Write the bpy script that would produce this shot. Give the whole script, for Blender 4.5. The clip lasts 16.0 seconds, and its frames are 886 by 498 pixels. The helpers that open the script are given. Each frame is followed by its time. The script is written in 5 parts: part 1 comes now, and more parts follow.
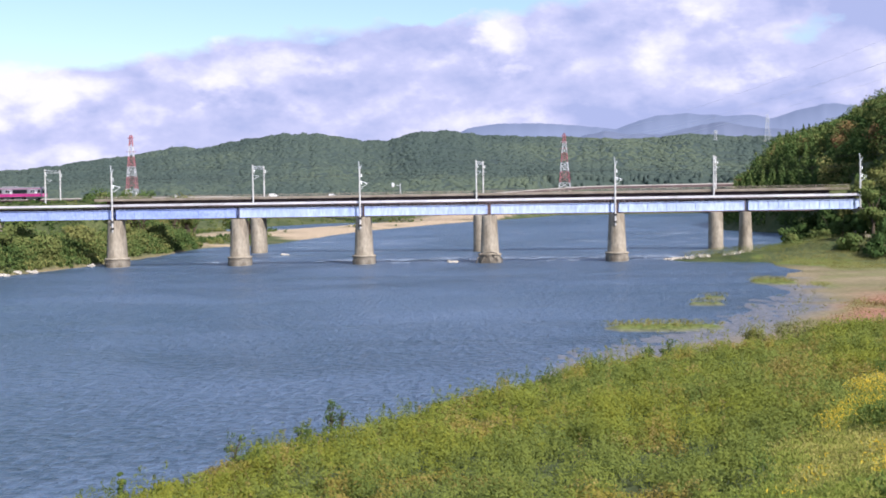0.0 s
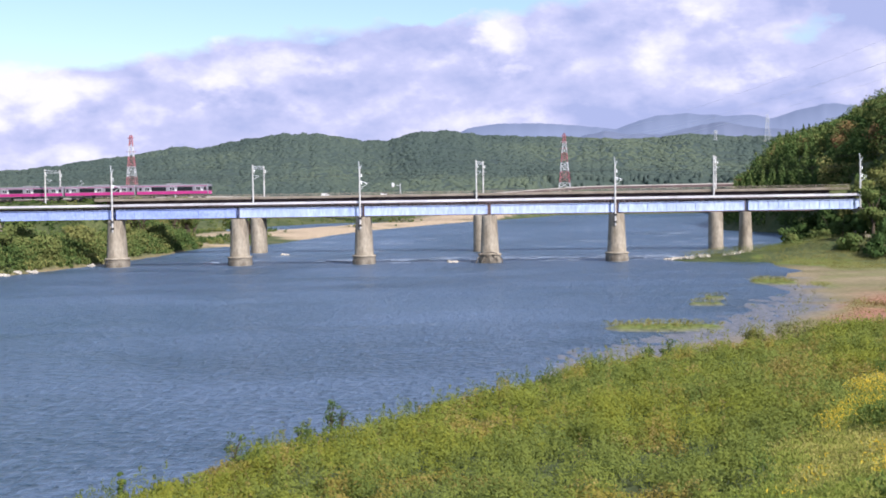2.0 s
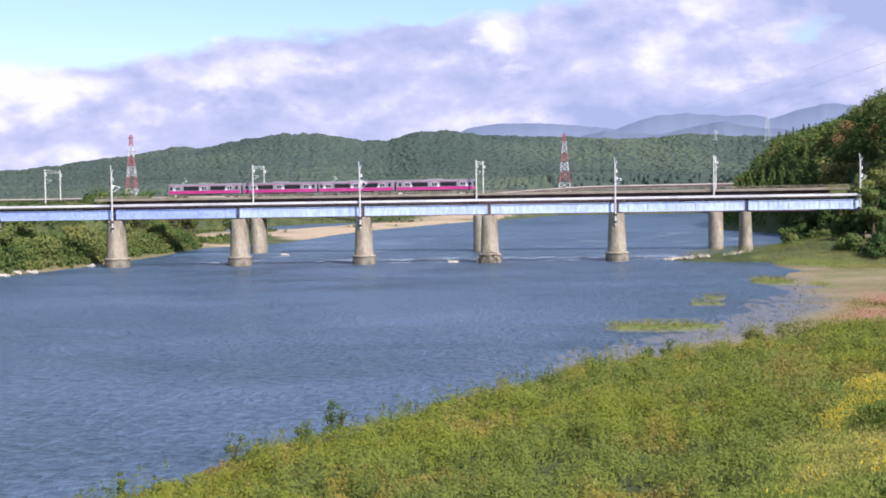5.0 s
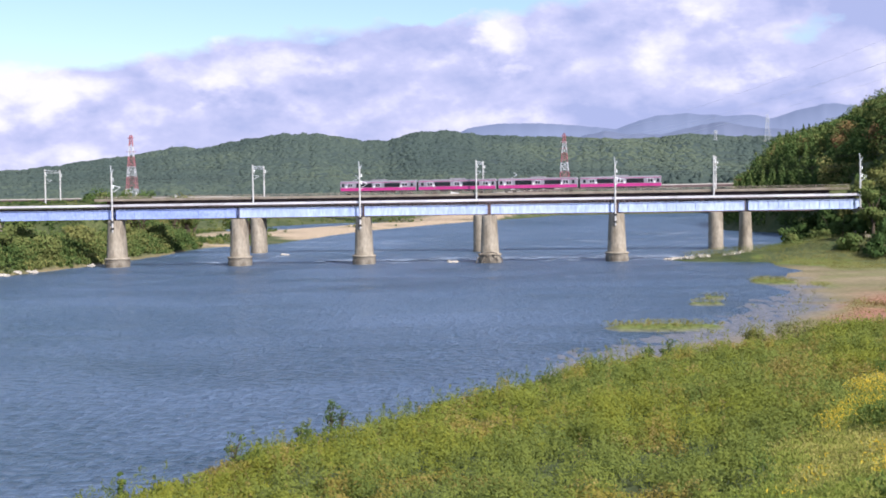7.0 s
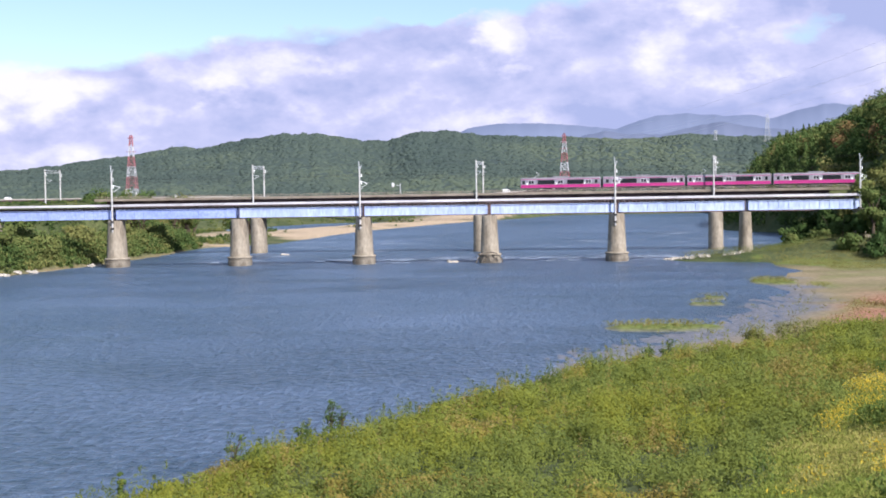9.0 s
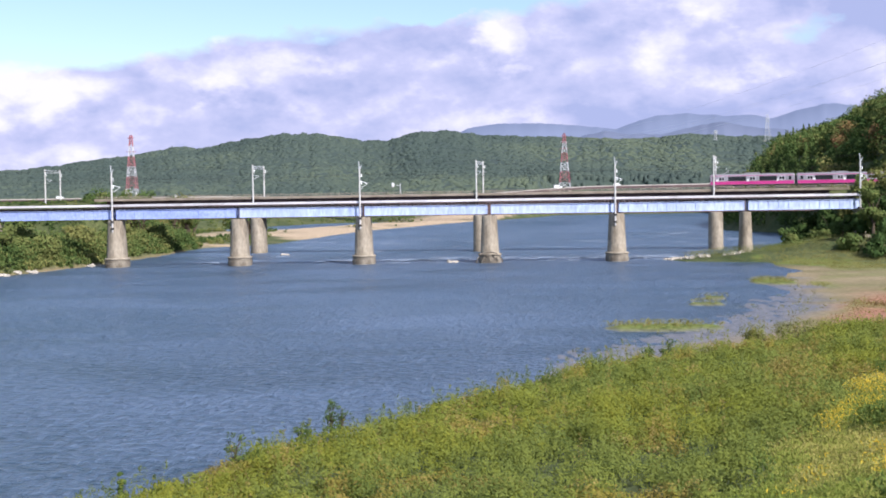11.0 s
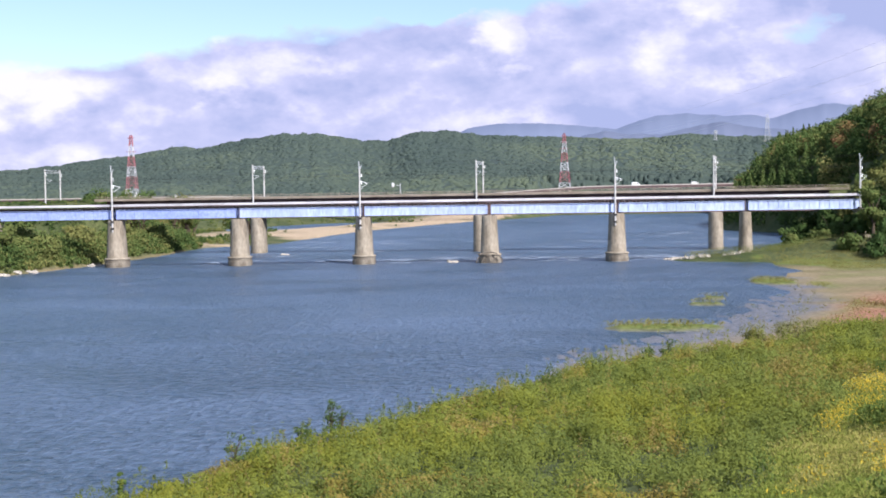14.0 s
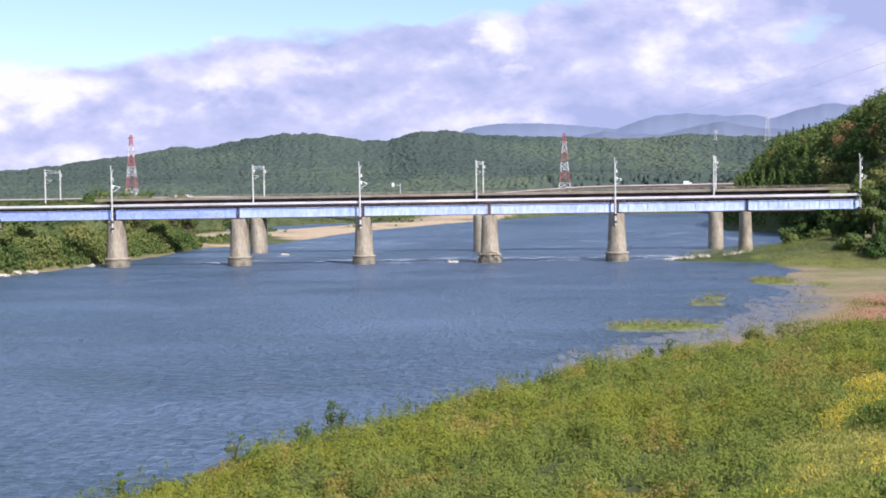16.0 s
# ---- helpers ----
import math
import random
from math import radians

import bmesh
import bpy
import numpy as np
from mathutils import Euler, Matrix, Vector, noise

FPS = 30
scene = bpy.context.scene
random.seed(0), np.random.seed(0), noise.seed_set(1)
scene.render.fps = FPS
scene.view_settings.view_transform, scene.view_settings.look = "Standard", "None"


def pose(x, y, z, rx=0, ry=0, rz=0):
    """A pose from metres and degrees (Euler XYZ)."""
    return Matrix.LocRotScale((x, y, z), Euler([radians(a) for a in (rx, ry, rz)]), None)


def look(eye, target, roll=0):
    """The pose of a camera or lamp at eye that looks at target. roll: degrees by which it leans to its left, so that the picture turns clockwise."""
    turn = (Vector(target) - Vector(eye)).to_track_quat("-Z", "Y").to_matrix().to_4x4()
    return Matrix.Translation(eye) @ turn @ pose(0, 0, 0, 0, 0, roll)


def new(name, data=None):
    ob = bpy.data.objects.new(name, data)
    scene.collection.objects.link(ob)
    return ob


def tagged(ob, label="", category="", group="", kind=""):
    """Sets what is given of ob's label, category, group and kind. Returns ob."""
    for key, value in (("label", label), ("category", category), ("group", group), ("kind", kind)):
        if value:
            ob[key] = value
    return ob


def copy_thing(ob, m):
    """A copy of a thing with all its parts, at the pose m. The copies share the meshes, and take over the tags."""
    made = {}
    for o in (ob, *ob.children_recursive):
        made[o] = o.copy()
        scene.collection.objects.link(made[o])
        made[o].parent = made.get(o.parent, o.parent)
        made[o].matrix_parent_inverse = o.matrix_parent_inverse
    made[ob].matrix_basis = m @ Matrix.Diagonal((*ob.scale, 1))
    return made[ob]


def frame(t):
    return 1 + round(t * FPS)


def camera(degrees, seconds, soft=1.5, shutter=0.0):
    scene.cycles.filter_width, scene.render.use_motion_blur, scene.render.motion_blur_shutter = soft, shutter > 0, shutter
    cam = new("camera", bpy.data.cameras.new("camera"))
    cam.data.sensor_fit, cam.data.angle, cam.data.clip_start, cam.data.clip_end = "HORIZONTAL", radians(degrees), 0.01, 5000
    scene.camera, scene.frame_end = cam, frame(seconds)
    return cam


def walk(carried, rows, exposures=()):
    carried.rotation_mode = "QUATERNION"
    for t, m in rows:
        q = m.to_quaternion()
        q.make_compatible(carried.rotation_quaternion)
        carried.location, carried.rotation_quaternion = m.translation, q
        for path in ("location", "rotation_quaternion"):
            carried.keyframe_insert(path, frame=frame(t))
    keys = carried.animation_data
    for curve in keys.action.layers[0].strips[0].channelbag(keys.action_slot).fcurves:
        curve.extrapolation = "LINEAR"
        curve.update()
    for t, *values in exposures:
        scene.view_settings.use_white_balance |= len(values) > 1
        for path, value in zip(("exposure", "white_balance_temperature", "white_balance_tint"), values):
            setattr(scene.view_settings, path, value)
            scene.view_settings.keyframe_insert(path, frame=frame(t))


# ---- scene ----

# camera: stands still on the levee
EYE = (0.0, 0.0, 12.3)
cam = camera(39.0, 16.0, soft=1.8)
STILL = pose(*EYE, 90.0 - 2.147, 0, 0) @ pose(0, 0, 0, 0, 0, -0.877)
walk(cam, [(0.0, STILL), (16.0, STILL)], [(0.0, 0.61, 6050, 15), (16.0, 0.61, 6050, 15)])

# ---- world and sun ----
SUN_ELEV, SUN_AZ = 40.0, 143.0          # azimuth clockwise from +Y
world = bpy.data.worlds.new("sky")
scene.world = world
world.use_nodes = True


def build_sky():
    nt = world.node_tree
    n, l = nt.nodes, nt.links
    n.clear()
    out = n.new("ShaderNodeOutputWorld")
    sky = n.new("ShaderNodeTexSky")
    sky.sky_type, sky.sun_disc = "NISHITA", False
    sky.sun_elevation, sky.sun_rotation = radians(SUN_ELEV), radians(SUN_AZ)
    sky.air_density, sky.dust_density, sky.ozone_density = 1.0, 0.6, 1.0
    bg = n.new("ShaderNodeBackground")
    bg.inputs[1].default_value = 0.105
    l.new(sky.outputs[0], bg.inputs[0])

    def math_node(op, a, b=None, clamp=False):
        m = n.new("ShaderNodeMath")
        m.operation, m.use_clamp = op, clamp
        for k, v in enumerate((a, b)):
            if v is None:
                continue
            if isinstance(v, (int, float)):
                m.inputs[k].default_value = v
            else:
                l.new(v, m.inputs[k])
        return m.outputs[0]

    co = n.new("ShaderNodeTexCoord")
    sep = n.new("ShaderNodeSeparateXYZ")
    l.new(co.outputs["Generated"], sep.inputs[0])
    X, Y, Z = sep.outputs
    side = math_node("ARCTAN2", X, Y)
    up = math_node("ARCSINE", Z)
    flat = n.new("ShaderNodeCombineXYZ")
    l.new(side, flat.inputs[0])
    l.new(math_node("MULTIPLY", up, 1.7), flat.inputs[1])

    def cloud_noise(scale, detail, off, rough=0.55):
        mp = n.new("ShaderNodeMapping")
        mp.inputs["Location"].default_value = off
        l.new(flat.outputs[0], mp.inputs[0])
        t = n.new("ShaderNodeTexNoise")
        t.inputs["Scale"].default_value = scale
        t.inputs["Detail"].default_value = detail
        t.inputs["Roughness"].default_value = rough
        t.inputs["Distortion"].default_value = 0.0
        l.new(mp.outputs[0], t.inputs[0])
        return t.outputs[0]

    big = cloud_noise(8.0, 7.0, (3.1, 1.7, 0.0), 0.56)
    mid = cloud_noise(17.0, 7.0, (0.4, 5.2, 2.0), 0.56)
    # billows: each swelling is bright towards the sun and shaded below
    crest = cloud_noise(13.0, 6.0, (1.3, 0.8, 5.0), 0.55)
    below = cloud_noise(13.0, 6.0, (1.306, 0.826, 5.0), 0.55)
    relief = math_node("SUBTRACT", crest, below)
    # upper edge of the cloud bank: low on one side, climbing to the other
    edge = n.new("ShaderNodeMapRange")
    edge.inputs["From Min"].default_value, edge.inputs["From Max"].default_value = -0.36, 0.08
    edge.inputs["To Min"].default_value, edge.inputs["To Max"].default_value = 0.108, 0.158
    edge.clamp = False
    l.new(side, edge.inputs[0])
    lift = math_node("MULTIPLY", math_node("SUBTRACT", big, 0.5), 0.05)
    lift2 = math_node("MULTIPLY", math_node("SUBTRACT", mid, 0.5), 0.03)
    top = math_node("ADD", math_node("ADD", edge.outputs[0], lift), lift2)
    # cloud heads and hollows: direction, half width, half height, gain
    wx = math_node("ADD", side, math_node("MULTIPLY", math_node("SUBTRACT", mid, 0.5), 0.09))
    wy = math_node("ADD", up, math_node("MULTIPLY", math_node("SUBTRACT", crest, 0.5), 0.07))

    def lumps(table):
        total = None
        for a, b, ra, rb, gain in table:
            qa = math_node("POWER", math_node("ABSOLUTE", math_node("MULTIPLY", math_node("SUBTRACT", wx, a), 1 / ra)), 2.0)
            qb = math_node("POWER", math_node("ABSOLUTE", math_node("MULTIPLY", math_node("SUBTRACT", wy, b), 1 / rb)), 2.0)
            f = math_node("MULTIPLY", math_node("SUBTRACT", 1.0, math_node("ADD", qa, qb), True), gain)
            total = f if total is None else math_node("ADD", total, f)
        return total

    heads = lumps(((-0.325, 0.081, 0.045, 0.036, 0.16), (-0.280, 0.089, 0.036, 0.025, 0.12), (-0.172, 0.092, 0.030, 0.017, 0.14), (-0.180, 0.132, 0.042, 0.008, 0.11),
                   (-0.074, 0.111, 0.020, 0.016, 0.07), (0.044, 0.138, 0.030, 0.021, 0.13), (0.057, 0.111, 0.011, 0.008, 0.12), (0.208, 0.145, 0.042, 0.014, 0.08), (0.256, 0.114, 0.036, 0.025, 0.10), (0.083, 0.079, 0.046, 0.012, 0.07)))
    hollows = lumps(((-0.156, 0.071, 0.062, 0.020, 0.09), (0.024, 0.105, 0.040, 0.020, 0.08), (0.140, 0.122, 0.036, 0.016, 0.08), (0.325, 0.134, 0.045, 0.034, 0.11), (-0.262, 0.108, 0.036, 0.010, 0.07), (0.23, 0.066, 0.17, 0.032, 0.07)))
    gap = lumps(((0.284, 0.131, 0.016, 0.011, 0.8), (-0.01, 0.158, 0.045, 0.016, 1.5)))
    mask = math_node("DIVIDE", math_node("SUBTRACT", top, up), 0.010, True)
    mask = math_node("SUBTRACT", mask, gap, True)
    # scattered clouds higher up
    high = math_node("MULTIPLY", math_node("SUBTRACT", cloud_noise(3.0, 6.0, (7, 2, 1)), 0.5), 6.0, True)
    mask = math_node("MAXIMUM", mask, math_node("MULTIPLY", high, math_node("MULTIPLY", math_node("SUBTRACT", up, 0.2), 8.0, True)))
    body = n.new("ShaderNodeValToRGB")
    body.color_ramp.elements[0].position, body.color_ramp.elements[1].position = 0.38, 0.66
    body.color_ramp.elements[0].color = (0.44, 0.49, 0.74, 1)
    body.color_ramp.elements[1].color = (0.96, 0.93, 0.98, 1)
    mide = body.color_ramp.elements.new(0.52)
    mide.color = (0.62, 0.63, 0.85, 1)
    mixed = math_node("ADD", math_node("MULTIPLY", big, 0.35), math_node("MULTIPLY", mid, 0.35))
    mixed = math_node("ADD", mixed, 0.15)
    mixed = math_node("ADD", mixed, math_node("MULTIPLY", relief, 0.55))
    mixed = math_node("SUBTRACT", math_node("ADD", mixed, heads), hollows)
    # the sunlit end of the bank is whiter
    glow = math_node("MULTIPLY", math_node("SUBTRACT", -0.2, side), 0.4, True)
    # sunlit rims along the upper edge of the bank
    rim = math_node("SUBTRACT", 1.0, math_node("DIVIDE", math_node("SUBTRACT", top, up), 0.016, True), True)
    mixed = math_node("ADD", mixed, math_node("MULTIPLY", rim, 0.04))
    fluff = cloud_noise(46.0, 5.0, (2.2, 0.3, 4.0), 0.5)
    mixed = math_node("ADD", mixed, math_node("MULTIPLY", math_node("SUBTRACT", fluff, 0.5), 0.07))
    l.new(math_node("ADD", mixed, glow), body.inputs[0])
    cl = n.new("ShaderNodeBackground")
    cl.inputs[1].default_value = 0.7
    l.new(body.outputs[0], cl.inputs[0])
    mix = n.new("ShaderNodeMixShader")
    l.new(mask, mix.inputs[0])
    l.new(bg.outputs[0], mix.inputs[1])
    l.new(cl.outputs[0], mix.inputs[2])
    l.new(mix.outputs[0], out.inputs[0])


build_sky()
sun_data = bpy.data.lights.new("sun", "SUN")
sun_data.energy, sun_data.angle, sun_data.color = 4.8, radians(0.5), (1.0, 0.95, 0.86)
sun = new("sun", sun_data)
_se, _sa = radians(SUN_ELEV), radians(SUN_AZ)
sun.matrix_world = look((0, 0, 0), (-math.sin(_sa) * math.cos(_se), -math.cos(_sa) * math.cos(_se), -math.sin(_se)))

# ---- materials ----


def surface(name, c1, c2, scale=1.0, fine=12.0, rough=0.8, bump=0.2, metal=0.0, stretch=(1, 1, 1), spec=0.3, c3=None):
    """Two-scale procedural surface: broad patches between two colours, fine grain in value and relief."""
    m = bpy.data.materials.new(name)
    m.use_nodes = True
    nt = m.node_tree
    n, l = nt.nodes, nt.links
    p = n["Principled BSDF"]
    co = n.new("ShaderNodeTexCoord")
    mp = n.new("ShaderNodeMapping")
    mp.inputs["Scale"].default_value = stretch
    l.new(co.outputs["Object"], mp.inputs[0])
    a, b = n.new("ShaderNodeTexNoise"), n.new("ShaderNodeTexNoise")
    for t, s, dt in ((a, scale, 5), (b, fine, 4)):
        t.inputs["Scale"].default_value, t.inputs["Detail"].default_value = s, dt
        l.new(mp.outputs[0], t.inputs[0])
    r = n.new("ShaderNodeValToRGB")
    r.color_ramp.elements[0].position, r.color_ramp.elements[1].position = 0.35, 0.65
    r.color_ramp.elements[0].color, r.color_ramp.elements[1].color = (*c1, 1), (*c2, 1)
    if c3:
        e = r.color_ramp.elements.new(0.8)
        e.color = (*c3, 1)
    l.new(a.outputs[0], r.inputs[0])
    mx = n.new("ShaderNodeMix")
    mx.data_type, mx.blend_type = "RGBA", "OVERLAY"
    mx.inputs[0].default_value = 0.5
    l.new(r.outputs[0], mx.inputs[6])
    l.new(b.outputs[0], mx.inputs[7])
    l.new(mx.outputs[2], p.inputs["Base Color"])
    p.inputs["Roughness"].default_value, p.inputs["Metallic"].default_value = rough, metal
    p.inputs["Specular IOR Level"].default_value = spec
    if bump:
        bp = n.new("ShaderNodeBump")
        bp.inputs["Strength"].default_value = bump
        bp.inputs["Distance"].default_value = 0.3 / scale if scale > 1 else 0.2
        l.new(b.outputs[0], bp.inputs["Height"])
        l.new(bp.outputs[0], p.inputs["Normal"])
    return m


def leaf_material(name, stops, island=0.35, through_light=0.3):
    """Leaves: colour by the plant's own 'tint', varied leaf by leaf; some light passes through."""
    m = bpy.data.materials.new(name)
    m.use_nodes = True
    nt = m.node_tree
    n, l = nt.nodes, nt.links
    n.remove(n["Principled BSDF"])
    out = n["Material Output"]
    at = n.new("ShaderNodeAttribute")
    at.attribute_name = "tint"
    r = n.new("ShaderNodeValToRGB")
    while len(r.color_ramp.elements) < len(stops):
        r.color_ramp.elements.new(0.5)
    for e, (pos, c) in zip(r.color_ramp.elements, stops):
        e.position, e.color = pos, (*c, 1)
    l.new(at.outputs["Fac"], r.inputs[0])
    g = n.new("ShaderNodeNewGeometry")
    mr = n.new("ShaderNodeMapRange")
    mr.inputs["To Min"].default_value, mr.inputs["To Max"].default_value = 1 - island, 1 + island
    l.new(g.outputs["Random Per Island"], mr.inputs[0])
    hs = n.new("ShaderNodeHueSaturation")
    l.new(mr.outputs[0], hs.inputs["Value"])
    l.new(r.outputs[0], hs.inputs["Color"])
    d, t, mx = n.new("ShaderNodeBsdfDiffuse"), n.new("ShaderNodeBsdfTranslucent"), n.new("ShaderNodeMixShader")
    mx.inputs[0].default_value = through_light
    for k in (d, t):
        l.new(hs.outputs[0], k.inputs["Color"])
    l.new(d.outputs[0], mx.inputs[1])
    l.new(t.outputs[0], mx.inputs[2])
    l.new(mx.outputs[0], out.inputs[0])
    return m


def ground_material():
    """Earth: grass, mud, sand and red weed by the cover values stored on the sheet."""
    m = bpy.data.materials.new("earth")
    m.use_nodes = True
    nt = m.node_tree
    n, l = nt.nodes, nt.links
    p = n["Principled BSDF"]
    co = n.new("ShaderNodeTexCoord")

    def noise_tex(scale, detail=6):
        t = n.new("ShaderNodeTexNoise")
        t.inputs["Scale"].default_value, t.inputs["Detail"].default_value = scale, detail
        l.new(co.outputs["Object"], t.inputs[0])
        return t.outputs[0]

    def ramp(fac, lo, hi, c1, c2):
        r = n.new("ShaderNodeValToRGB")
        r.color_ramp.elements[0].position, r.color_ramp.elements[1].position = lo, hi
        r.color_ramp.elements[0].color, r.color_ramp.elements[1].color = (*c1, 1), (*c2, 1)
        l.new(fac, r.inputs[0])
        return r.outputs[0]

    broad, fine = noise_tex(0.08), noise_tex(1.6)
    col = ramp(broad, 0.35, 0.65, (0.05, 0.068, 0.025), (0.105, 0.115, 0.045))
    for cover, c1, c2, src in (
            ("mud", (0.17, 0.145, 0.07), (0.27, 0.21, 0.125), broad), ("sand", (0.38, 0.28, 0.18), (0.48, 0.37, 0.25), fine),
            ("wet", (0.10, 0.105, 0.12), (0.175, 0.165, 0.17), fine), ("rust", (0.27, 0.125, 0.075), (0.33, 0.175, 0.11), fine), ("weed", (0.10, 0.14, 0.025), (0.16, 0.19, 0.05), fine),
            # far wood floor takes the haze-tinted colour of the forest on it
            ("wood", (0.046, 0.064, 0.056), (0.058, 0.080, 0.064), noise_tex(0.03))):
        at = n.new("ShaderNodeAttribute")
        at.attribute_name = cover
        mx = n.new("ShaderNodeMix")
        mx.data_type = "RGBA"
        l.new(at.outputs["Fac"], mx.inputs[0])
        l.new(col, mx.inputs[6])
        l.new(ramp(src, 0.35, 0.65, c1, c2), mx.inputs[7])
        col = mx.outputs[2]
        if cover == "wet":
            gl = n.new("ShaderNodeMapRange")
            gl.inputs["To Min"].default_value, gl.inputs["To Max"].default_value = 0.9, 0.45
            l.new(at.outputs["Fac"], gl.inputs[0])
            l.new(gl.outputs[0], p.inputs["Roughness"])
    ov = n.new("ShaderNodeMix")
    ov.data_type, ov.blend_type = "RGBA", "OVERLAY"
    ov.inputs[0].default_value = 0.6
    l.new(col, ov.inputs[6])
    l.new(fine, ov.inputs[7])
    l.new(ov.outputs[2], p.inputs["Base Color"])
    p.inputs["Specular IOR Level"].default_value = 0.18
    bp = n.new("ShaderNodeBump")
    bp.inputs["Strength"].default_value, bp.inputs["Distance"].default_value = 0.5, 0.3
    l.new(fine, bp.inputs["Height"])
    l.new(bp.outputs[0], p.inputs["Normal"])
    return m


def water_material():
    m = bpy.data.materials.new("river_water")
    m.use_nodes = True
    nt = m.node_tree
    n, l = nt.nodes, nt.links
    p = n["Principled BSDF"]
    co = n.new("ShaderNodeTexCoord")

    def noise_tex(scale, stretch, detail=4, dist=0.0):
        mp = n.new("ShaderNodeMapping")
        mp.inputs["Scale"].default_value = stretch
        mp.inputs["Rotation"].default_value = (0, 0, radians(8))
        l.new(co.outputs["Object"], mp.inputs[0])
        t = n.new("ShaderNodeTexNoise")
        t.inputs["Scale"].default_value, t.inputs["Detail"].default_value = scale, detail
        t.inputs["Distortion"].default_value = dist
        l.new(mp.outputs[0], t.inputs[0])
        return t.outputs[0]

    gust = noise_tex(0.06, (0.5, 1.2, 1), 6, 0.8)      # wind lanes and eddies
    reach = noise_tex(0.018, (0.8, 0.45, 1), 6, 1.2)    # broad paler and darker sheen, used in the colour only
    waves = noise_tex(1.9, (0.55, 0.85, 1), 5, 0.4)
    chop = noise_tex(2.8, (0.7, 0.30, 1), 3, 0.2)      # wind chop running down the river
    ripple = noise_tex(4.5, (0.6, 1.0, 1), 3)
    p.inputs["Base Color"].default_value = (0.02, 0.06, 0.11, 1)
    p.inputs["IOR"].default_value = 1.42
    facet_light = n.new("ShaderNodeValToRGB")          # bright and dark wave facets painted into the water colour
    facet_light.color_ramp.elements[0].position, facet_light.color_ramp.elements[1].position = 0.425, 0.60
    facet_light.color_ramp.elements[0].color, facet_light.color_ramp.elements[1].color = (0.014, 0.040, 0.070, 1), (0.116, 0.166, 0.255, 1)
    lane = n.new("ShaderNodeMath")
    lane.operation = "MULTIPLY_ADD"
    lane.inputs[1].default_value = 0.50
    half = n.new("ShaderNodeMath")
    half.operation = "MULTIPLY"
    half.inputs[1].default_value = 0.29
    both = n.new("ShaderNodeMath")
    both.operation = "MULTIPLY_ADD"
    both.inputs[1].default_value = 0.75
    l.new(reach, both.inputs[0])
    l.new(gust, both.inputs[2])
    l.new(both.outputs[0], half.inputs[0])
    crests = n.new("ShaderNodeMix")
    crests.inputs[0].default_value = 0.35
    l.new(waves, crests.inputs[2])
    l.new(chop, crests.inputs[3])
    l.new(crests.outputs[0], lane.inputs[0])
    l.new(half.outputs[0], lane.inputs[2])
    l.new(lane.outputs[0], facet_light.inputs[0])
    l.new(facet_light.outputs[0], p.inputs["Base Color"])
    rr = n.new("ShaderNodeMapRange")
    rr.inputs["From Min"].default_value, rr.inputs["From Max"].default_value = 0.35, 0.65
    rr.inputs["To Min"].default_value, rr.inputs["To Max"].default_value = 0.28, 0.40
    l.new(gust, rr.inputs[0])
    l.new(rr.outputs[0], p.inputs["Roughness"])
    b1, b2 = n.new("ShaderNodeBump"), n.new("ShaderNodeBump")
    b1.inputs["Distance"].default_value, b2.inputs["Distance"].default_value = 1.5, 0.25
    b1.inputs["Strength"].default_value = 0.9
    sg = n.new("ShaderNodeMapRange")
    sg.inputs["From Min"].default_value, sg.inputs["From Max"].default_value = 0.3, 0.7
    sg.inputs["To Min"].default_value, sg.inputs["To Max"].default_value = 0.5, 1.0
    l.new(gust, sg.inputs[0])
    l.new(sg.outputs[0], b2.inputs["Strength"])
    l.new(crests.outputs[0], b1.inputs["Height"])
    l.new(ripple, b2.inputs["Height"])
    l.new(b1.outputs[0], b2.inputs["Normal"])
    l.new(b2.outputs[0], p.inputs["Normal"])
    return m


CONCRETE = surface("weathered_concrete", (0.20, 0.165, 0.12), (0.36, 0.31, 0.24), 0.5, 2.5, 0.9, 0.25, stretch=(1, 1, 0.4))
CONCRETE_DARK = surface("stained_concrete", (0.15, 0.125, 0.095), (0.27, 0.235, 0.185), 0.6, 3.0, 0.9, 0.3)
BLUE_STEEL = surface("pale_blue_paint", (0.40, 0.48, 0.69), (0.47, 0.54, 0.74), 0.15, 2.0, 0.5, 0.03, stretch=(1, 1, 0.3))
BLUE_STEEL_B = surface("deeper_blue_paint", (0.28, 0.35, 0.64), (0.34, 0.41, 0.68), 0.15, 2.0, 0.5, 0.03)
BROWN_STEEL = surface("brown_weathering_steel", (0.085, 0.054, 0.056), (0.125, 0.08, 0.078), 0.3, 3.0, 0.75, 0.05)
DARK_TIMBER = surface("dark_sleeper_timber", (0.03, 0.027, 0.027), (0.06, 0.052, 0.048), 1.0, 8.0, 0.9, 0.2)
PALE_WALK = surface("pale_grey_walkway_paint", (0.48, 0.46, 0.48), (0.70, 0.67, 0.71), 0.12, 3.0, 0.6, 0.03)
TAN_DECK = surface("tan_concrete_deck", (0.26, 0.21, 0.16), (0.36, 0.30, 0.24), 0.3, 3.0, 0.9, 0.1)
GUARD = surface("dulled_guard_rail", (0.40, 0.36, 0.32), (0.52, 0.47, 0.43), 0.1, 2.0, 0.7, 0.02)
GALV = surface("galvanised_steel", (0.50, 0.51, 0.52), (0.62, 0.63, 0.64), 1.5, 9.0, 0.5, 0.05, 0.4)
POLE_CONC = surface("pole_concrete", (0.45, 0.44, 0.42), (0.58, 0.56, 0.54), 1.0, 6.0, 0.85, 0.05)
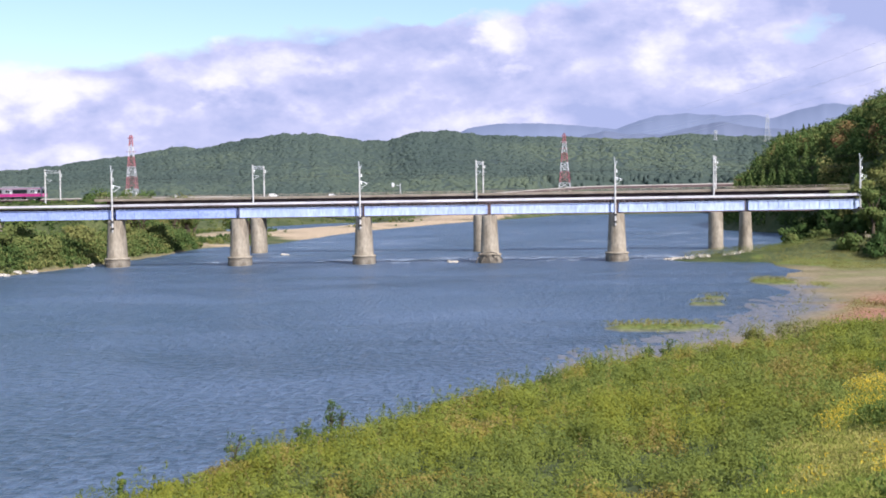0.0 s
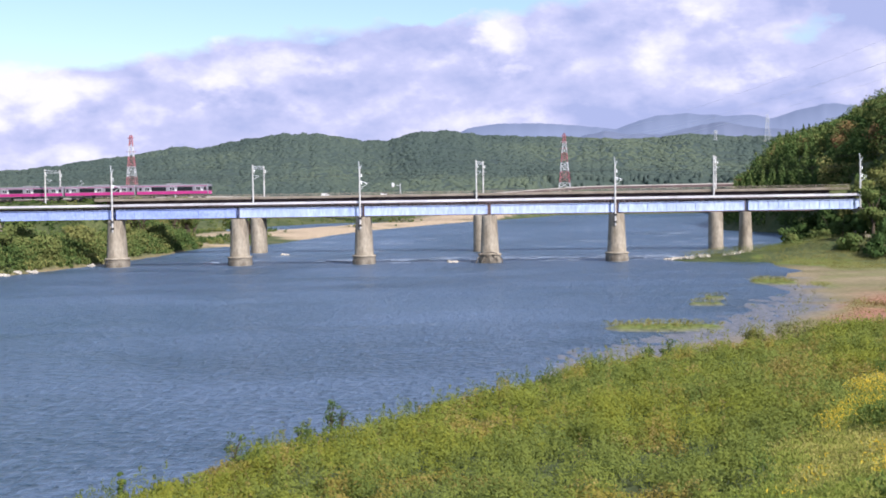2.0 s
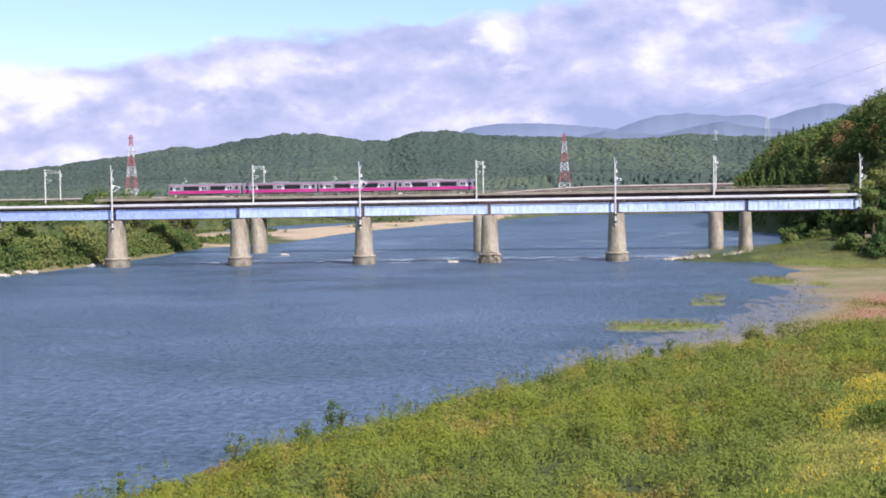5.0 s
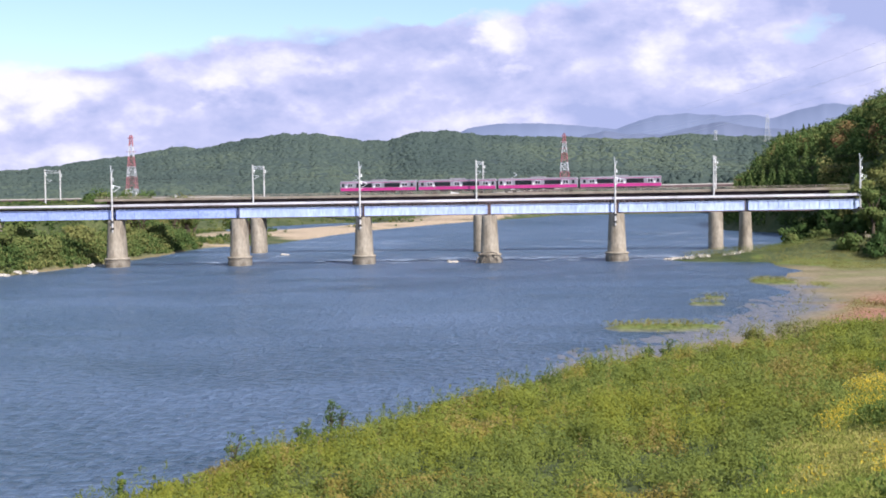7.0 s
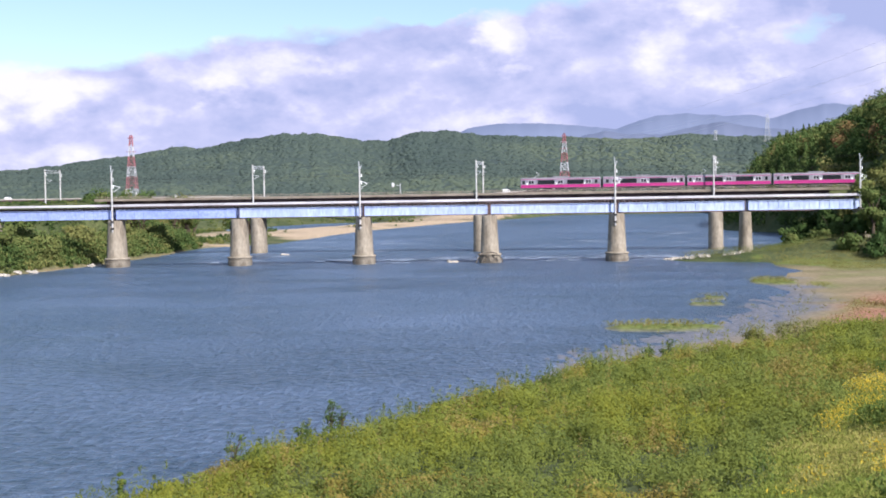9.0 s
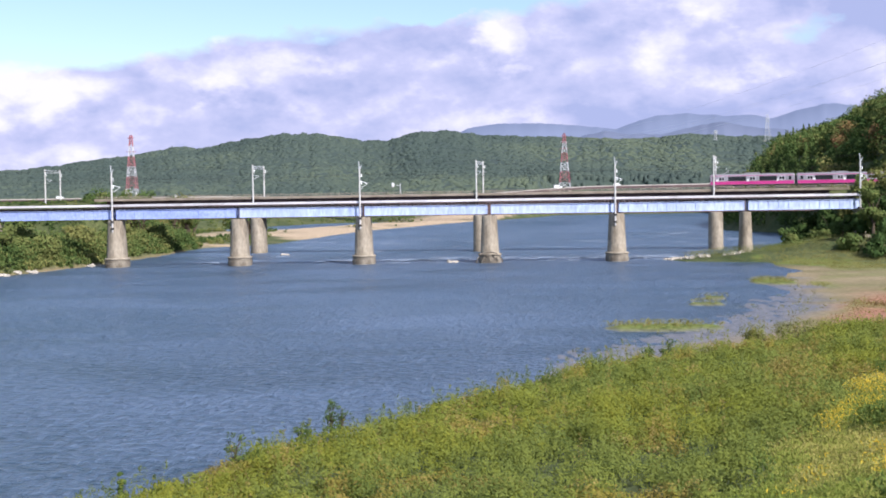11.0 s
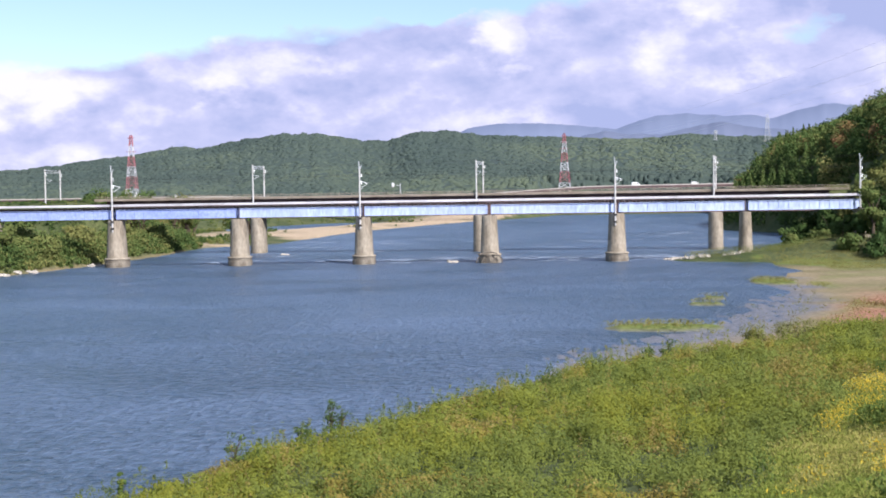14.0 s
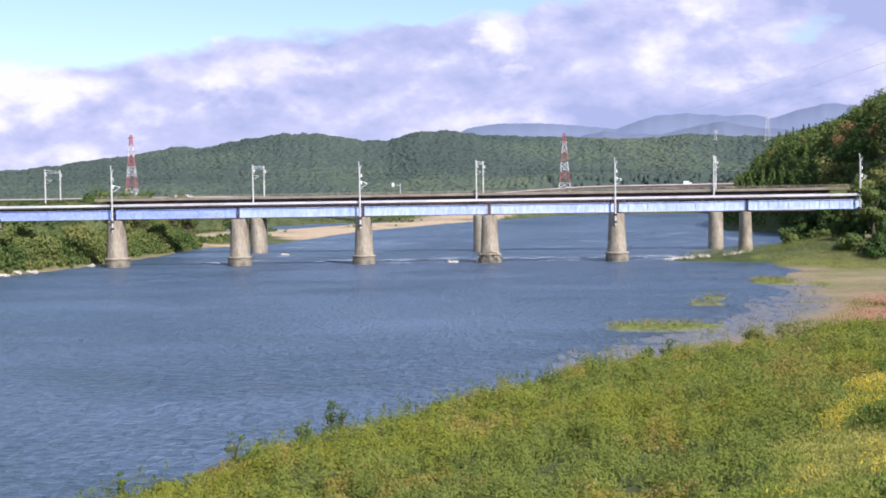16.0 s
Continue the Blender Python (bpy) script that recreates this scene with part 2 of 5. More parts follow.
# tower red and white are greyed in colour to imitate distance haze
RED_PAINT = surface("hazed_tower_red", (0.35, 0.12, 0.14), (0.41, 0.145, 0.165), 0.3, 3.0, 0.6, 0)
TOWER_WHITE = surface("hazed_tower_white", (0.50, 0.50, 0.53), (0.58, 0.58, 0.61), 0.3, 3.0, 0.6, 0)
WHITE_PAINT = surface("white_paint", (0.72, 0.72, 0.72), (0.82, 0.82, 0.82), 0.3, 3.0, 0.5, 0)
STONE = surface("pale_riprap_stone", (0.34, 0.30, 0.25), (0.52, 0.47, 0.40), 0.8, 5.0, 0.9, 0.3)
BARK = surface("bark", (0.06, 0.045, 0.03), (0.11, 0.085, 0.06), 2.0, 12.0, 0.95, 0.4)
EARTH = ground_material()
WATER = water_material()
BANK_LEAF = leaf_material("bank_leaves", [(0.0, (0.104, 0.140, 0.036)), (0.25, (0.198, 0.234, 0.062)), (0.5, (0.234, 0.256, 0.044)), (0.7, (0.280, 0.268, 0.042)), (0.86, (0.305, 0.238, 0.066)), (1.0, (0.37, 0.29, 0.12))], 0.08, 0.42)
LEVEE_LEAF = leaf_material("levee_grass_blades", [(0.0, (0.11, 0.155, 0.042)), (0.35, (0.22, 0.262, 0.052)), (0.6, (0.37, 0.33, 0.10)), (0.85, (0.48, 0.38, 0.17)), (0.9, (0.60, 0.42, 0.05)), (1.0, (0.68, 0.48, 0.045))], 0.15)
TREE_LEAF = leaf_material("tree_leaves", [(0.0, (0.036, 0.070, 0.024)), (0.4, (0.088, 0.130, 0.040)), (0.7, (0.175, 0.182, 0.060)), (0.9, (0.23, 0.21, 0.075)), (1.0, (0.21, 0.12, 0.06))], 0.15, 0.22)
# aerial haze is mixed into these leaf colours as blue-grey
FAR_LEAF = leaf_material("hazed_forest_leaves", [(0.0, (0.058, 0.079, 0.071)), (0.5, (0.075, 0.098, 0.081)), (1.0, (0.108, 0.132, 0.088))], 0.06, 0.1)

# ---- small builders ----


def mesh_obj(name, bm, material, parent=None, label=""):
    me = bpy.data.meshes.new(name)
    bm.to_mesh(me)
    bm.free()
    for mt in (material if isinstance(material, (list, tuple)) else [material]):
        me.materials.append(mt)
    ob = new(name, me)
    if parent:
        ob.parent = parent
    if label:
        ob["label"] = label
    return ob


def part(name, bm, material, parent, label=""):
    return mesh_obj(name, bm, material, parent, label)


def put_box(bm, x0, x1, y0, y1, z0, z1, bevel=0.0):
    r = bmesh.ops.create_cube(bm, size=1.0, matrix=Matrix.LocRotScale(((x0 + x1) / 2, (y0 + y1) / 2, (z0 + z1) / 2), None, (x1 - x0, y1 - y0, z1 - z0)))
    if bevel:
        es = list({e for v in r["verts"] for e in v.link_edges})
        bmesh.ops.bevel(bm, geom=es, offset=bevel, segments=2, affect="EDGES", profile=0.5)
    return bm


def put_rod(bm, a, b, r1, r2=None, sides=8):
    a, b = Vector(a), Vector(b)
    d = b - a
    m = Matrix.Translation((a + b) / 2) @ d.to_track_quat("Z", "Y").to_matrix().to_4x4()
    bmesh.ops.create_cone(bm, cap_ends=True, segments=sides, radius1=r1, radius2=r1 if r2 is None else r2, depth=d.length, matrix=m)
    return bm


def box(name, dims, material, parent, label="", bevel=0.0):
    return part(name, put_box(bmesh.new(), *dims, bevel), material, parent, label)


def thing(name, m, label, category, group="", kind=""):
    ob = new(name)
    ob.matrix_basis = m
    return tagged(ob, label, category, group, kind)


# ---- numpy noise for the land ----


def lattice(ix, iy, seed):
    h = (ix.astype(np.int64) * 374761393 + iy.astype(np.int64) * 668265263 + seed * 982451653) & 0x7FFFFFFF
    h = ((h ^ (h >> 13)) * 1274126177) & 0x7FFFFFFF
    return ((h ^ (h >> 16)) & 0xFFFF) / 65535.0


def vnoise(x, y, seed=0):
    x, y = np.asarray(x, float), np.asarray(y, float)
    ix, iy = np.floor(x), np.floor(y)
    fx, fy = x - ix, y - iy
    fx, fy = fx * fx * (3 - 2 * fx), fy * fy * (3 - 2 * fy)
    a, b = lattice(ix, iy, seed), lattice(ix + 1, iy, seed)
    c, d = lattice(ix, iy + 1, seed), lattice(ix + 1, iy + 1, seed)
    return (a * (1 - fx) + b * fx) * (1 - fy) + (c * (1 - fx) + d * fx) * fy


def fbm(x, y, seed=0, octaves=4):
    s, amp, tot = 0.0, 1.0, 0.0
    for k in range(octaves):
        s = s + amp * vnoise(np.asarray(x) * 2 ** k, np.asarray(y) * 2 ** k, seed + k)
        tot += amp
        amp *= 0.5
    return s / tot - 0.5


def step(a, b, x):
    t = np.clip((np.asarray(x, float) - a) / (b - a), 0, 1)
    return t * t * (3 - 2 * t)


# ---- the lay of the land ----
RIGHT_BANK = [(-400, -289), (40, -20.5), (52, -14.2), (72, -1.8), (95, 11.5), (108, 21.0), (125, 32.0), (145, 41.5), (159, 44.5), (177, 46), (207, 59), (236, 61), (243, 47), (250, 45), (257, 60), (275, 71), (300, 84), (370, 103), (425, 114.5), (470, 106), (560, 122), (620, 137), (900, 206), (1350, 300)]
LEFT_BANK = [(-400, -420), (0, -190), (150, -112), (227, -81), (265, -73), (322, -70), (365, -69), (387, -53), (547, -36), (700, 0), (862, 44), (1000, 75), (1350, 150)]
RIDGE = [(-0.5, 70), (-0.36, 71), (-0.30, 76), (-0.25, 92), (-0.21, 108), (-0.185, 107), (-0.16, 116), (-0.13, 125), (-0.095, 127), (-0.065, 113), (-0.042, 111), (-0.02, 123), (0.007, 125), (0.035, 119), (0.08, 117), (0.10, 114), (0.135, 110), (0.17, 111), (0.20, 118), (0.235, 110), (0.28, 111), (0.5, 100)]
HILL_SKY = [(0.20, 0.012), (0.225, 0.026), (0.24, 0.041), (0.27, 0.050), (0.30, 0.057), (0.33, 0.070), (0.353, 0.083), (0.40, 0.104), (0.6, 0.11)]
RAIL_YAW = -math.degrees(0.18)
RAIL_0 = (-25.74, 316.0)


def on_rail(s, side=0.0):
    """A point of the far track's line, s metres along it, side metres towards the camera."""
    c, sn = math.cos(0.18), math.sin(0.18)
    return RAIL_0[0] + s * c - side * sn, RAIL_0[1] - s * sn - side * c


def bank_x(table, Y):
    return np.interp(Y, [a for a, b in table], [b for a, b in table])


def land(X, Y):
    """Height of the ground and its covers."""
    X, Y = np.asarray(X, float), np.asarray(Y, float)
    wob = fbm(X * 0.12, Y * 0.12, 3) * 3.0
    xr, xl = bank_x(RIGHT_BANK, Y), bank_x(LEFT_BANK, Y)
    right, left = X - xr + wob, xl - X + wob
    # right bank: three stretches along the river
    d = (right - wob * step(14, 24, right)) * 0.856
    near = np.interp(d, [-20, 0, 3, 10, 21, 29.5, 36.4, 37.9, 60, 80, 120], [-2, 0, 0.6, 1.2, 2.2, 3.6, 5.3, 10.6, 10.7, 5, 4])
    flat = np.where(right > 0, 0.05 + 0.008 * right + 0.16 * np.clip(fbm(X * 0.06, Y * 0.1, 21), -0.3, 0.3), np.maximum(right * 0.08, -2))
    bar_w = step(-11, -6, right) * step(88, 98, Y) * (1 - step(150, 165, Y))
    shoal = 0.035 + 0.16 * fbm(X * 0.7, Y * 0.3, 23, 3) + 0.22 * fbm(X * 2.4, Y * 0.9, 24, 3) - 0.2 * (1 - step(-13, -1, right))
    flat = np.where(right > 0.5, flat, flat * (1 - bar_w) + shoal * bar_w)
    islets = 0.0
    for ex, ey, ew, eh in ((20.8, 118.5, 5.8, 3.0), (30.2, 144, 2.0, 1.8), (33.2, 153, 1.3, 1.2), (47.5, 180, 3.0, 6.0)):
        q = ((X - ex) / ew) ** 2 + ((Y - ey) / eh) ** 2 + fbm(X * 0.4, Y * 0.4, 29) * 0.9
        islets = np.maximum(islets, 1 - step(0.6, 1.1, q))
    flat = np.maximum(flat, islets * 0.35 - 0.05)
    flat = flat + step(24, 48, right) * 3.0
    spit = np.where(right > 0, np.minimum(right * 0.12, 1.6) + 0.2 * fbm(X * 0.3, Y * 0.3, 9), np.maximum(right * 0.15, -2)) + step(18, 34, right) * 2.5
    veg_line = 86.5 + (X - 9.5) * 0.62
    w1 = step(-6, 5, Y - np.maximum(veg_line, 60 + X * 0.5))
    w2 = step(226, 238, Y)
    zr = near * (1 - w1) + (flat * (1 - w2) + spit * w2) * w1
    # the wooded hillside: a steep foot along the bank, then up to its skyline
    tt = X / np.maximum(Y, 1.0)
    crest_z = -3.0 + Y * np.interp(tt, [a for a, b in HILL_SKY], [b for a, b in HILL_SKY])
    foot = np.maximum(xr + 2.5, np.interp(Y, [250, 300, 360, 430], [112, 104, 106, 112]))
    rise = np.maximum(X - foot, 0)
    hill = np.minimum(rise * (1.0 + 0.5 * fbm(X * 0.02, Y * 0.02, 5)), np.maximum(crest_z, 0)) * step(-1, 9, right) * step(255, 320, Y) * (1 - step(600, 760, Y))
    zr = zr + hill
    # left bank
    bar = step(350, 380, Y)
    back = step(40, 55, left) * (1 - step(95, 110, left)) * step(540, 600, Y) * (1 - step(760, 830, Y))
    zl_high = np.where(left > 0, np.minimum(left * 0.55, 3.0) + step(20, 60, left) * 1.5, np.maximum(left * 0.2, -2))
    zl_bar = np.where(left > 0, np.minimum(left * 0.07, 1.0) - back * (1.6 + step(75, 110, left) * 3) + step(75, 110, left) * 3, np.maximum(left * 0.12, -2))
    zl = zl_high * (1 - bar) + zl_bar * bar + fbm(X * 0.15, Y * 0.15, 11) * 0.5 * step(0, 6, left)
    z = np.where(left > right, zl, zr)
    # hills that close the valley
    t = X / np.maximum(Y, 1.0)
    px = np.interp(t, [a for a, b in RIDGE], [b for a, b in RIDGE]) + 4 * fbm(t * 42, t * 0, 57) + 4 * fbm(t * 190, t * 0, 58, 2)
    crest = 1750 + 250 * fbm(t * 6 + 3, t * 0, 40)
    ramp = step(0.54, 1.0, Y / crest)
    tall = (px - 11) / 2214.0 * crest + 12.3
    spur = 1 + 0.45 * fbm(X * 0.007, Y * 0.0035, 31) * (1 - step(0.85, 1.0, Y / crest))
    far = (tall * (ramp * 0.75 + 0.25 * step(0.45, 0.62, Y / crest)) + 4) * np.where(Y > 0, 1, 0) * spur
    wet_in = np.maximum(right, left)
    open_w = 1 - step(-14, 6, wet_in)
    far = far * (1 - open_w * (1 - step(1035, 1100, Y))) - open_w * (1 - step(1035, 1100, Y)) * 2
    beyond = step(800, 960, Y) * (1 - open_w)
    z = np.where(Y > 780, np.maximum(z * (1 - beyond) + 4 * beyond, np.minimum(far, far * step(800, 1000, Y))), z)
    z = np.where(Y > 1300, np.maximum(z, far), z)
    # the railway's bank on the far shore, and its cutting in the hillside
    c, sn = math.cos(0.18), math.sin(0.18)
    s = (X - RAIL_0[0]) * c - (Y - RAIL_0[1]) * sn
    off = np.abs((X - RAIL_0[0]) * sn + (Y - RAIL_0[1]) * c)
    dam = np.where(s < -58, 13.6 - np.maximum(off - 4.0, 0) * 0.6 - np.maximum(s + 66, 0) * 1.2, -9)
    z = np.maximum(z, dam)
    z = np.where((s > 118) & (off < 5.5), 13.6, z)
    z = np.where((s > 118) & (off >= 5.5), np.minimum(z, 13.6 + (off - 5.5) * 1.3), z)
    # level stand on the crown of the levee
    crown = 1 - step(2.6, 6.0, np.hypot(X, Y))
    z = z * (1 - crown) + 10.55 * crown
    # covers
    sandy = bar * (left > 0) * (left > right) * (1 - step(40, 70, left)) * step(-0.15, 0.05, fbm(X * 0.04, Y * 0.03, 8) + 0.1)
    edge_r = (right > -8) * (left < right) * (1 - step(0, 3.5, right)) * (Y < 110)
    edge_l = (left > -1) * (left > right) * (1 - step(0.3, 1.3, left)) * (Y < 340)
    mud = w1 * (1 - step(212, 226, Y + fbm(X * 0.1, Y * 0.1, 12) * 16)) * (right > -16) * (left < right) * (X < 110)
    weed = np.maximum(mud * islets, mud * 0.55 * step(0.02, 0.16, fbm(X * 0.05 + 4, Y * 0.05, 17)) * (right > 6)) + step(0.1, 0.2, fbm(X * 0.1, Y * 0.1, 18)) * (Y > 220) * (Y < 300) * (right > 0)
    wet = (1 - step(0, 7, right + fbm(X * 0.1, Y * 0.16, 27) * 10)) * mud * (Y < 190) * (1 - islets)
    rust = mud * step(-7, 0, X - 36 - (Y - 110) * 0.42 + fbm(X * 0.15, Y * 0.1, 6) * 8) * (1 - step(140, 165, Y + fbm(X * 0.2, Y * 0.2, 5) * 20))
    wood = step(850, 950, Y) * step(8, 16, z)
    return z, dict(wet=np.clip(wet + edge_r, 0, 1), mud=np.clip(mud + edge_r + edge_l, 0, 1), sand=np.clip(sandy, 0, 1), rust=rust, weed=np.clip(weed, 0, 1), wood=wood)


def ground_z(x, y):
    return float(land(np.array([x]), np.array([y]))[0][0])


def build_ground():
    az = np.radians(np.concatenate([np.arange(-180, -26, 7.0), np.arange(-26, 26, 0.17), np.arange(26, 180, 7.0)]))
    rad = np.concatenate([np.arange(1.5, 450, 1.6), np.geomspace(452, 4700, 110)])
    A, Rr = np.meshgrid(az, rad)
    X, Y = np.sin(A) * Rr, np.cos(A) * Rr
    Z, covers = land(X, Y)
    na, nr = len(az), len(rad)
    V = np.stack([X, Y, Z], -1).reshape(-1, 3)
    V = np.vstack([V, [[0, 0, float(Z[0].mean())]]])
    i, j = np.meshgrid(np.arange(na), np.arange(nr - 1))
    k = (i + 1) % na
    Q = np.stack([j * na + i, j * na + k, (j + 1) * na + k, (j + 1) * na + i], -1).reshape(-1, 4)[:, ::-1]
    me = bpy.data.meshes.new("ground")
    tri = [(len(V) - 1, (q + 1) % na, q) for q in range(na)]
    me.from_pydata(V.tolist(), [], Q.tolist() + tri)
    for nm, v in covers.items():
        at = me.attributes.new(nm, "FLOAT", "POINT")
        at.data.foreach_set("value", np.append(v.astype(np.float32).ravel(), 0).astype(np.float32))
    me.polygons.foreach_set("use_smooth", [True] * len(me.polygons))
    me.materials.append(EARTH)
    me.update()
    ob = new("ground", me)
    return tagged(ob, "grassy levee, river banks, mud flats and wooded hills", "ground", kind="structure")


build_ground()


def build_water():
    bm = bmesh.new()
    bmesh.ops.create_grid(bm, x_segments=40, y_segments=60, size=1.0, matrix=Matrix.LocRotScale((20, 560, 0), None, (700, 1100, 1)))
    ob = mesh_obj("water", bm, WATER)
    return tagged(ob, "rippled blue river water under a bright sky", "water", kind="structure")


water = build_water()


# ---- leaves in bulk ----


def leaf_mesh(name, C, size, aspect, up_bias, tint, material, rng, lean=1.1, out=None, loose=0.55):
    """Many small pointed leaves: centres C, half lengths, slimness, how much they stand up, and the plant's tint."""
    n = len(C)
    face = rng.normal(size=(n, 3)) + np.array([0.55, -0.6, 0.75]) * lean        # leaves turn towards the light
    if out is not None:
        face = face * loose + out * 1.6              # and outwards on their crown
    face /= np.linalg.norm(face, axis=1)[:, None]
    ax = rng.normal(size=(n, 3)) + np.array([0, 0, up_bias * 2.0])
    ax -= face * (ax * face).sum(1)[:, None]
    ax /= np.linalg.norm(ax, axis=1)[:, None] + 1e-9
    sd = np.cross(ax, face)
    L = (ax * size[:, None])
    W = (sd * (size * aspect)[:, None])
    V = np.stack([C - L, C + W - L * 0.1, C + L, C - W + L * 0.1], 1).reshape(-1, 3).astype(np.float32)
    me = bpy.data.meshes.new(name)
    me.vertices.add(4 * n)
    me.loops.add(4 * n)
    me.polygons.add(n)
    me.vertices.foreach_set("co", V.ravel())
    me.loops.foreach_set("vertex_index", np.arange(4 * n, dtype=np.int32))
    me.polygons.foreach_set("loop_start", np.arange(0, 4 * n, 4, dtype=np.int32))
    me.update(calc_edges=True)
    at = me.attributes.new("tint", "FLOAT", "POINT")
    at.data.foreach_set("value", np.repeat(np.clip(tint, 0, 1), 4).astype(np.float32))
    me.materials.append(material)
    return me


def crown_points(x, y, z, h, r, n, rng, lumps=7, low=0.25, cone=False):
    """Leaf places in an uneven crown made of several lobes with gaps."""
    if cone:
        t = rng.random(n) ** 0.7
        hh = low + (1 - low) * (1 - t)
        a = rng.random(n) * 2 * np.pi
        rr = r * t * (0.6 + 0.4 * rng.random(n)) * (0.8 + 0.3 * np.sin(a * 5 + hh * 9))
        side_n = np.stack([np.cos(a), np.sin(a), np.full(n, 0.35)], 1)
        return np.stack([x + rr * np.cos(a), y + rr * np.sin(a), z + h * hh], 1), side_n
    k = rng.integers(0, lumps, n)
    la = rng.random(lumps) * 2 * np.pi
    lr = r * (0.25 + 0.5 * rng.random(lumps))
    lz = h * (low + 0.18 + (0.82 - low) * rng.random(lumps) * 0.85)
    sz = r * (0.35 + 0.25 * rng.random(lumps))
    v = rng.normal(size=(n, 3))
    v /= np.linalg.norm(v, axis=1)[:, None]
    out = v.copy()
    v *= (0.62 + 0.38 * rng.random(n))[:, None] * sz[k][:, None]
    v[:, 2] *= 0.8
    return np.stack([x + lr[k] * np.cos(la[k]), y + lr[k] * np.sin(la[k]), z + lz[k]], 1) + v, out


def build_bank_plants():
    """Weeds of the foreshore, bush by bush, tall stalks among them, and the paler levee grass with its yellow flowers."""
    rng = np.random.default_rng(5)

    def place(N, x0, x1, y0, y1):
        X, Y = rng.uniform(x0, x1, N), rng.uniform(y0, y1, N)
        d = (X - bank_x(RIGHT_BANK, Y) + fbm(X * 0.12, Y * 0.12, 3) * 3.0) * 0.856
        edge = 86 + (X - 9.5) * 0.62 + fbm(X * 0.1, Y * 0.1, 44) * 6
        ok = (d > 2.2) & (Y < edge) & (np.abs(X / Y) < 0.40)
        return X[ok], Y[ok], d[ok]

    def meadow_edge(X, Y):
        return 25.4 + fbm(X * 0.2, Y * 0.2, 61) * 4

    # foreshore bushes: uneven domes of leaves with dark gaps between them
    X, Y, d = place(13500, -26, 46, 24, 112)
    low = d < meadow_edge(X, Y)
    X, Y, d = X[low], Y[low], d[low]
    z = land(X, Y)[0]
    m = len(X)
    own = rng.normal(size=m)
    kind = fbm(X * 0.11 + 7, Y * 0.085, 71)
    stand = fbm(X * 0.34 + 9, Y * 0.25, 73, 3)
    R = np.clip(0.56 + 0.16 * own + 0.6 * stand, 0.24, 1.3)
    H = np.clip(0.76 + 1.8 * stand + 0.26 * rng.normal(size=m), 0.3, 1.9) * np.interp(d, [2, 4, 6, 30], [0.5, 0.85, 1.0, 1.0])
    hue = np.clip(0.32 + 0.75 * kind + 0.09 * rng.normal(size=m), 0.14, 0.66)
    sage = fbm(X * 0.3 + 20, Y * 0.22, 75, 3) > 0.13
    hue = np.where(sage, 0.28 + 0.04 * own, hue)
    dry = fbm(X * 0.33 + 2, Y * 0.28, 66, 3) + 0.05 * own > 0.175
    hue = np.where(dry, 0.80 + 0.05 * own, hue)
    deep = rng.random(m) < 0.05
    hue = np.where(deep, 0.10, hue)
    share = np.clip(46.0 / Y, 0.36, 1.0)
    count = np.maximum((128 * share * (R / 0.5) ** 1.3).astype(int), 24)
    k = np.repeat(np.arange(m), count)
    n = len(k)
    v = rng.normal(size=(n, 3))
    v[:, 2] = np.abs(v[:, 2]) * 1.1 + 0.05
    v /= np.linalg.norm(v, axis=1)[:, None]
    reach = 0.62 + 0.50 * rng.random(n)
    lobes = 1 + 0.22 * np.sin(np.arctan2(v[:, 1], v[:, 0]) * 3 + own[k] * 7) + 0.15 * np.sin(v[:, 2] * 9 + own[k] * 11)
    C = np.stack([X[k] + v[:, 0] * R[k] * reach * lobes, Y[k] + v[:, 1] * R[k] * reach * lobes, z[k] + 0.05 + v[:, 2] * H[k] * reach], 1)
    tint = hue[k] + rng.normal(size=n) * 0.035
    mesh = leaf_mesh("bank_undergrowth", C, rng.uniform(0.038, 0.092, n) / np.sqrt(share[k]), 0.40, 0.5, tint, BANK_LEAF, rng, 0.9, out=v * np.array([1, 1, 0.8]), loose=0.5)
    tagged(new("bank_undergrowth", mesh), "dense green weeds and shrubs along the river bank", "vegetation", kind="stuff")
    # tall stalks: thick along the water's edge, thin elsewhere
    X, Y, d = place(34000, -26, 46, 24, 112)
    keep = (d > 2.9) & (rng.random(len(X)) < np.interp(d, [2.2, 4.2, 6.5, 25], [0.6, 0.5, 0.10, 0.06])) & (d < meadow_edge(X, Y)) & (fbm(X * 0.5, Y * 0.5, 78) > -0.06)
    X, Y, d = X[keep], Y[keep], d[keep]
    z = land(X, Y)[0]
    m = len(X)
    own = rng.normal(size=m)
    H = np.where(d < 5, 1.25, 1.5) * (1 + 0.22 * own)
    k = np.repeat(np.arange(m), 46)
    n = len(k)
    f = 1 - 0.9 * rng.random(n) ** 1.3
    wide = 0.15 * (1.25 - f)
    tilt = rng.normal(size=(m, 2)) * 0.12
    C = np.stack([X[k] + tilt[k, 0] * f + rng.normal(size=n) * wide, Y[k] + tilt[k, 1] * f + rng.normal(size=n) * wide, z[k] + H[k] * f], 1)
    tint = np.where((own > 1.25) & (d > 6), 0.9, np.where(d < 5, 0.08, 0.42) + 0.1 * own)[k] + rng.normal(size=n) * 0.04
    mesh = leaf_mesh("tall_weeds", C, rng.uniform(0.035, 0.085, n), 0.34, 1.1, tint, BANK_LEAF, rng, 0.8)
    tagged(new("tall_weeds", mesh), "tall dark weed stalks standing along the water's edge", "vegetation", kind="stuff")
    # levee meadow
    X, Y, d = place(52000, 2, 46, 24, 100)
    keep = (d >= meadow_edge(X, Y)) & (d < 36.8)
    X, Y, d = X[keep], Y[keep], d[keep]
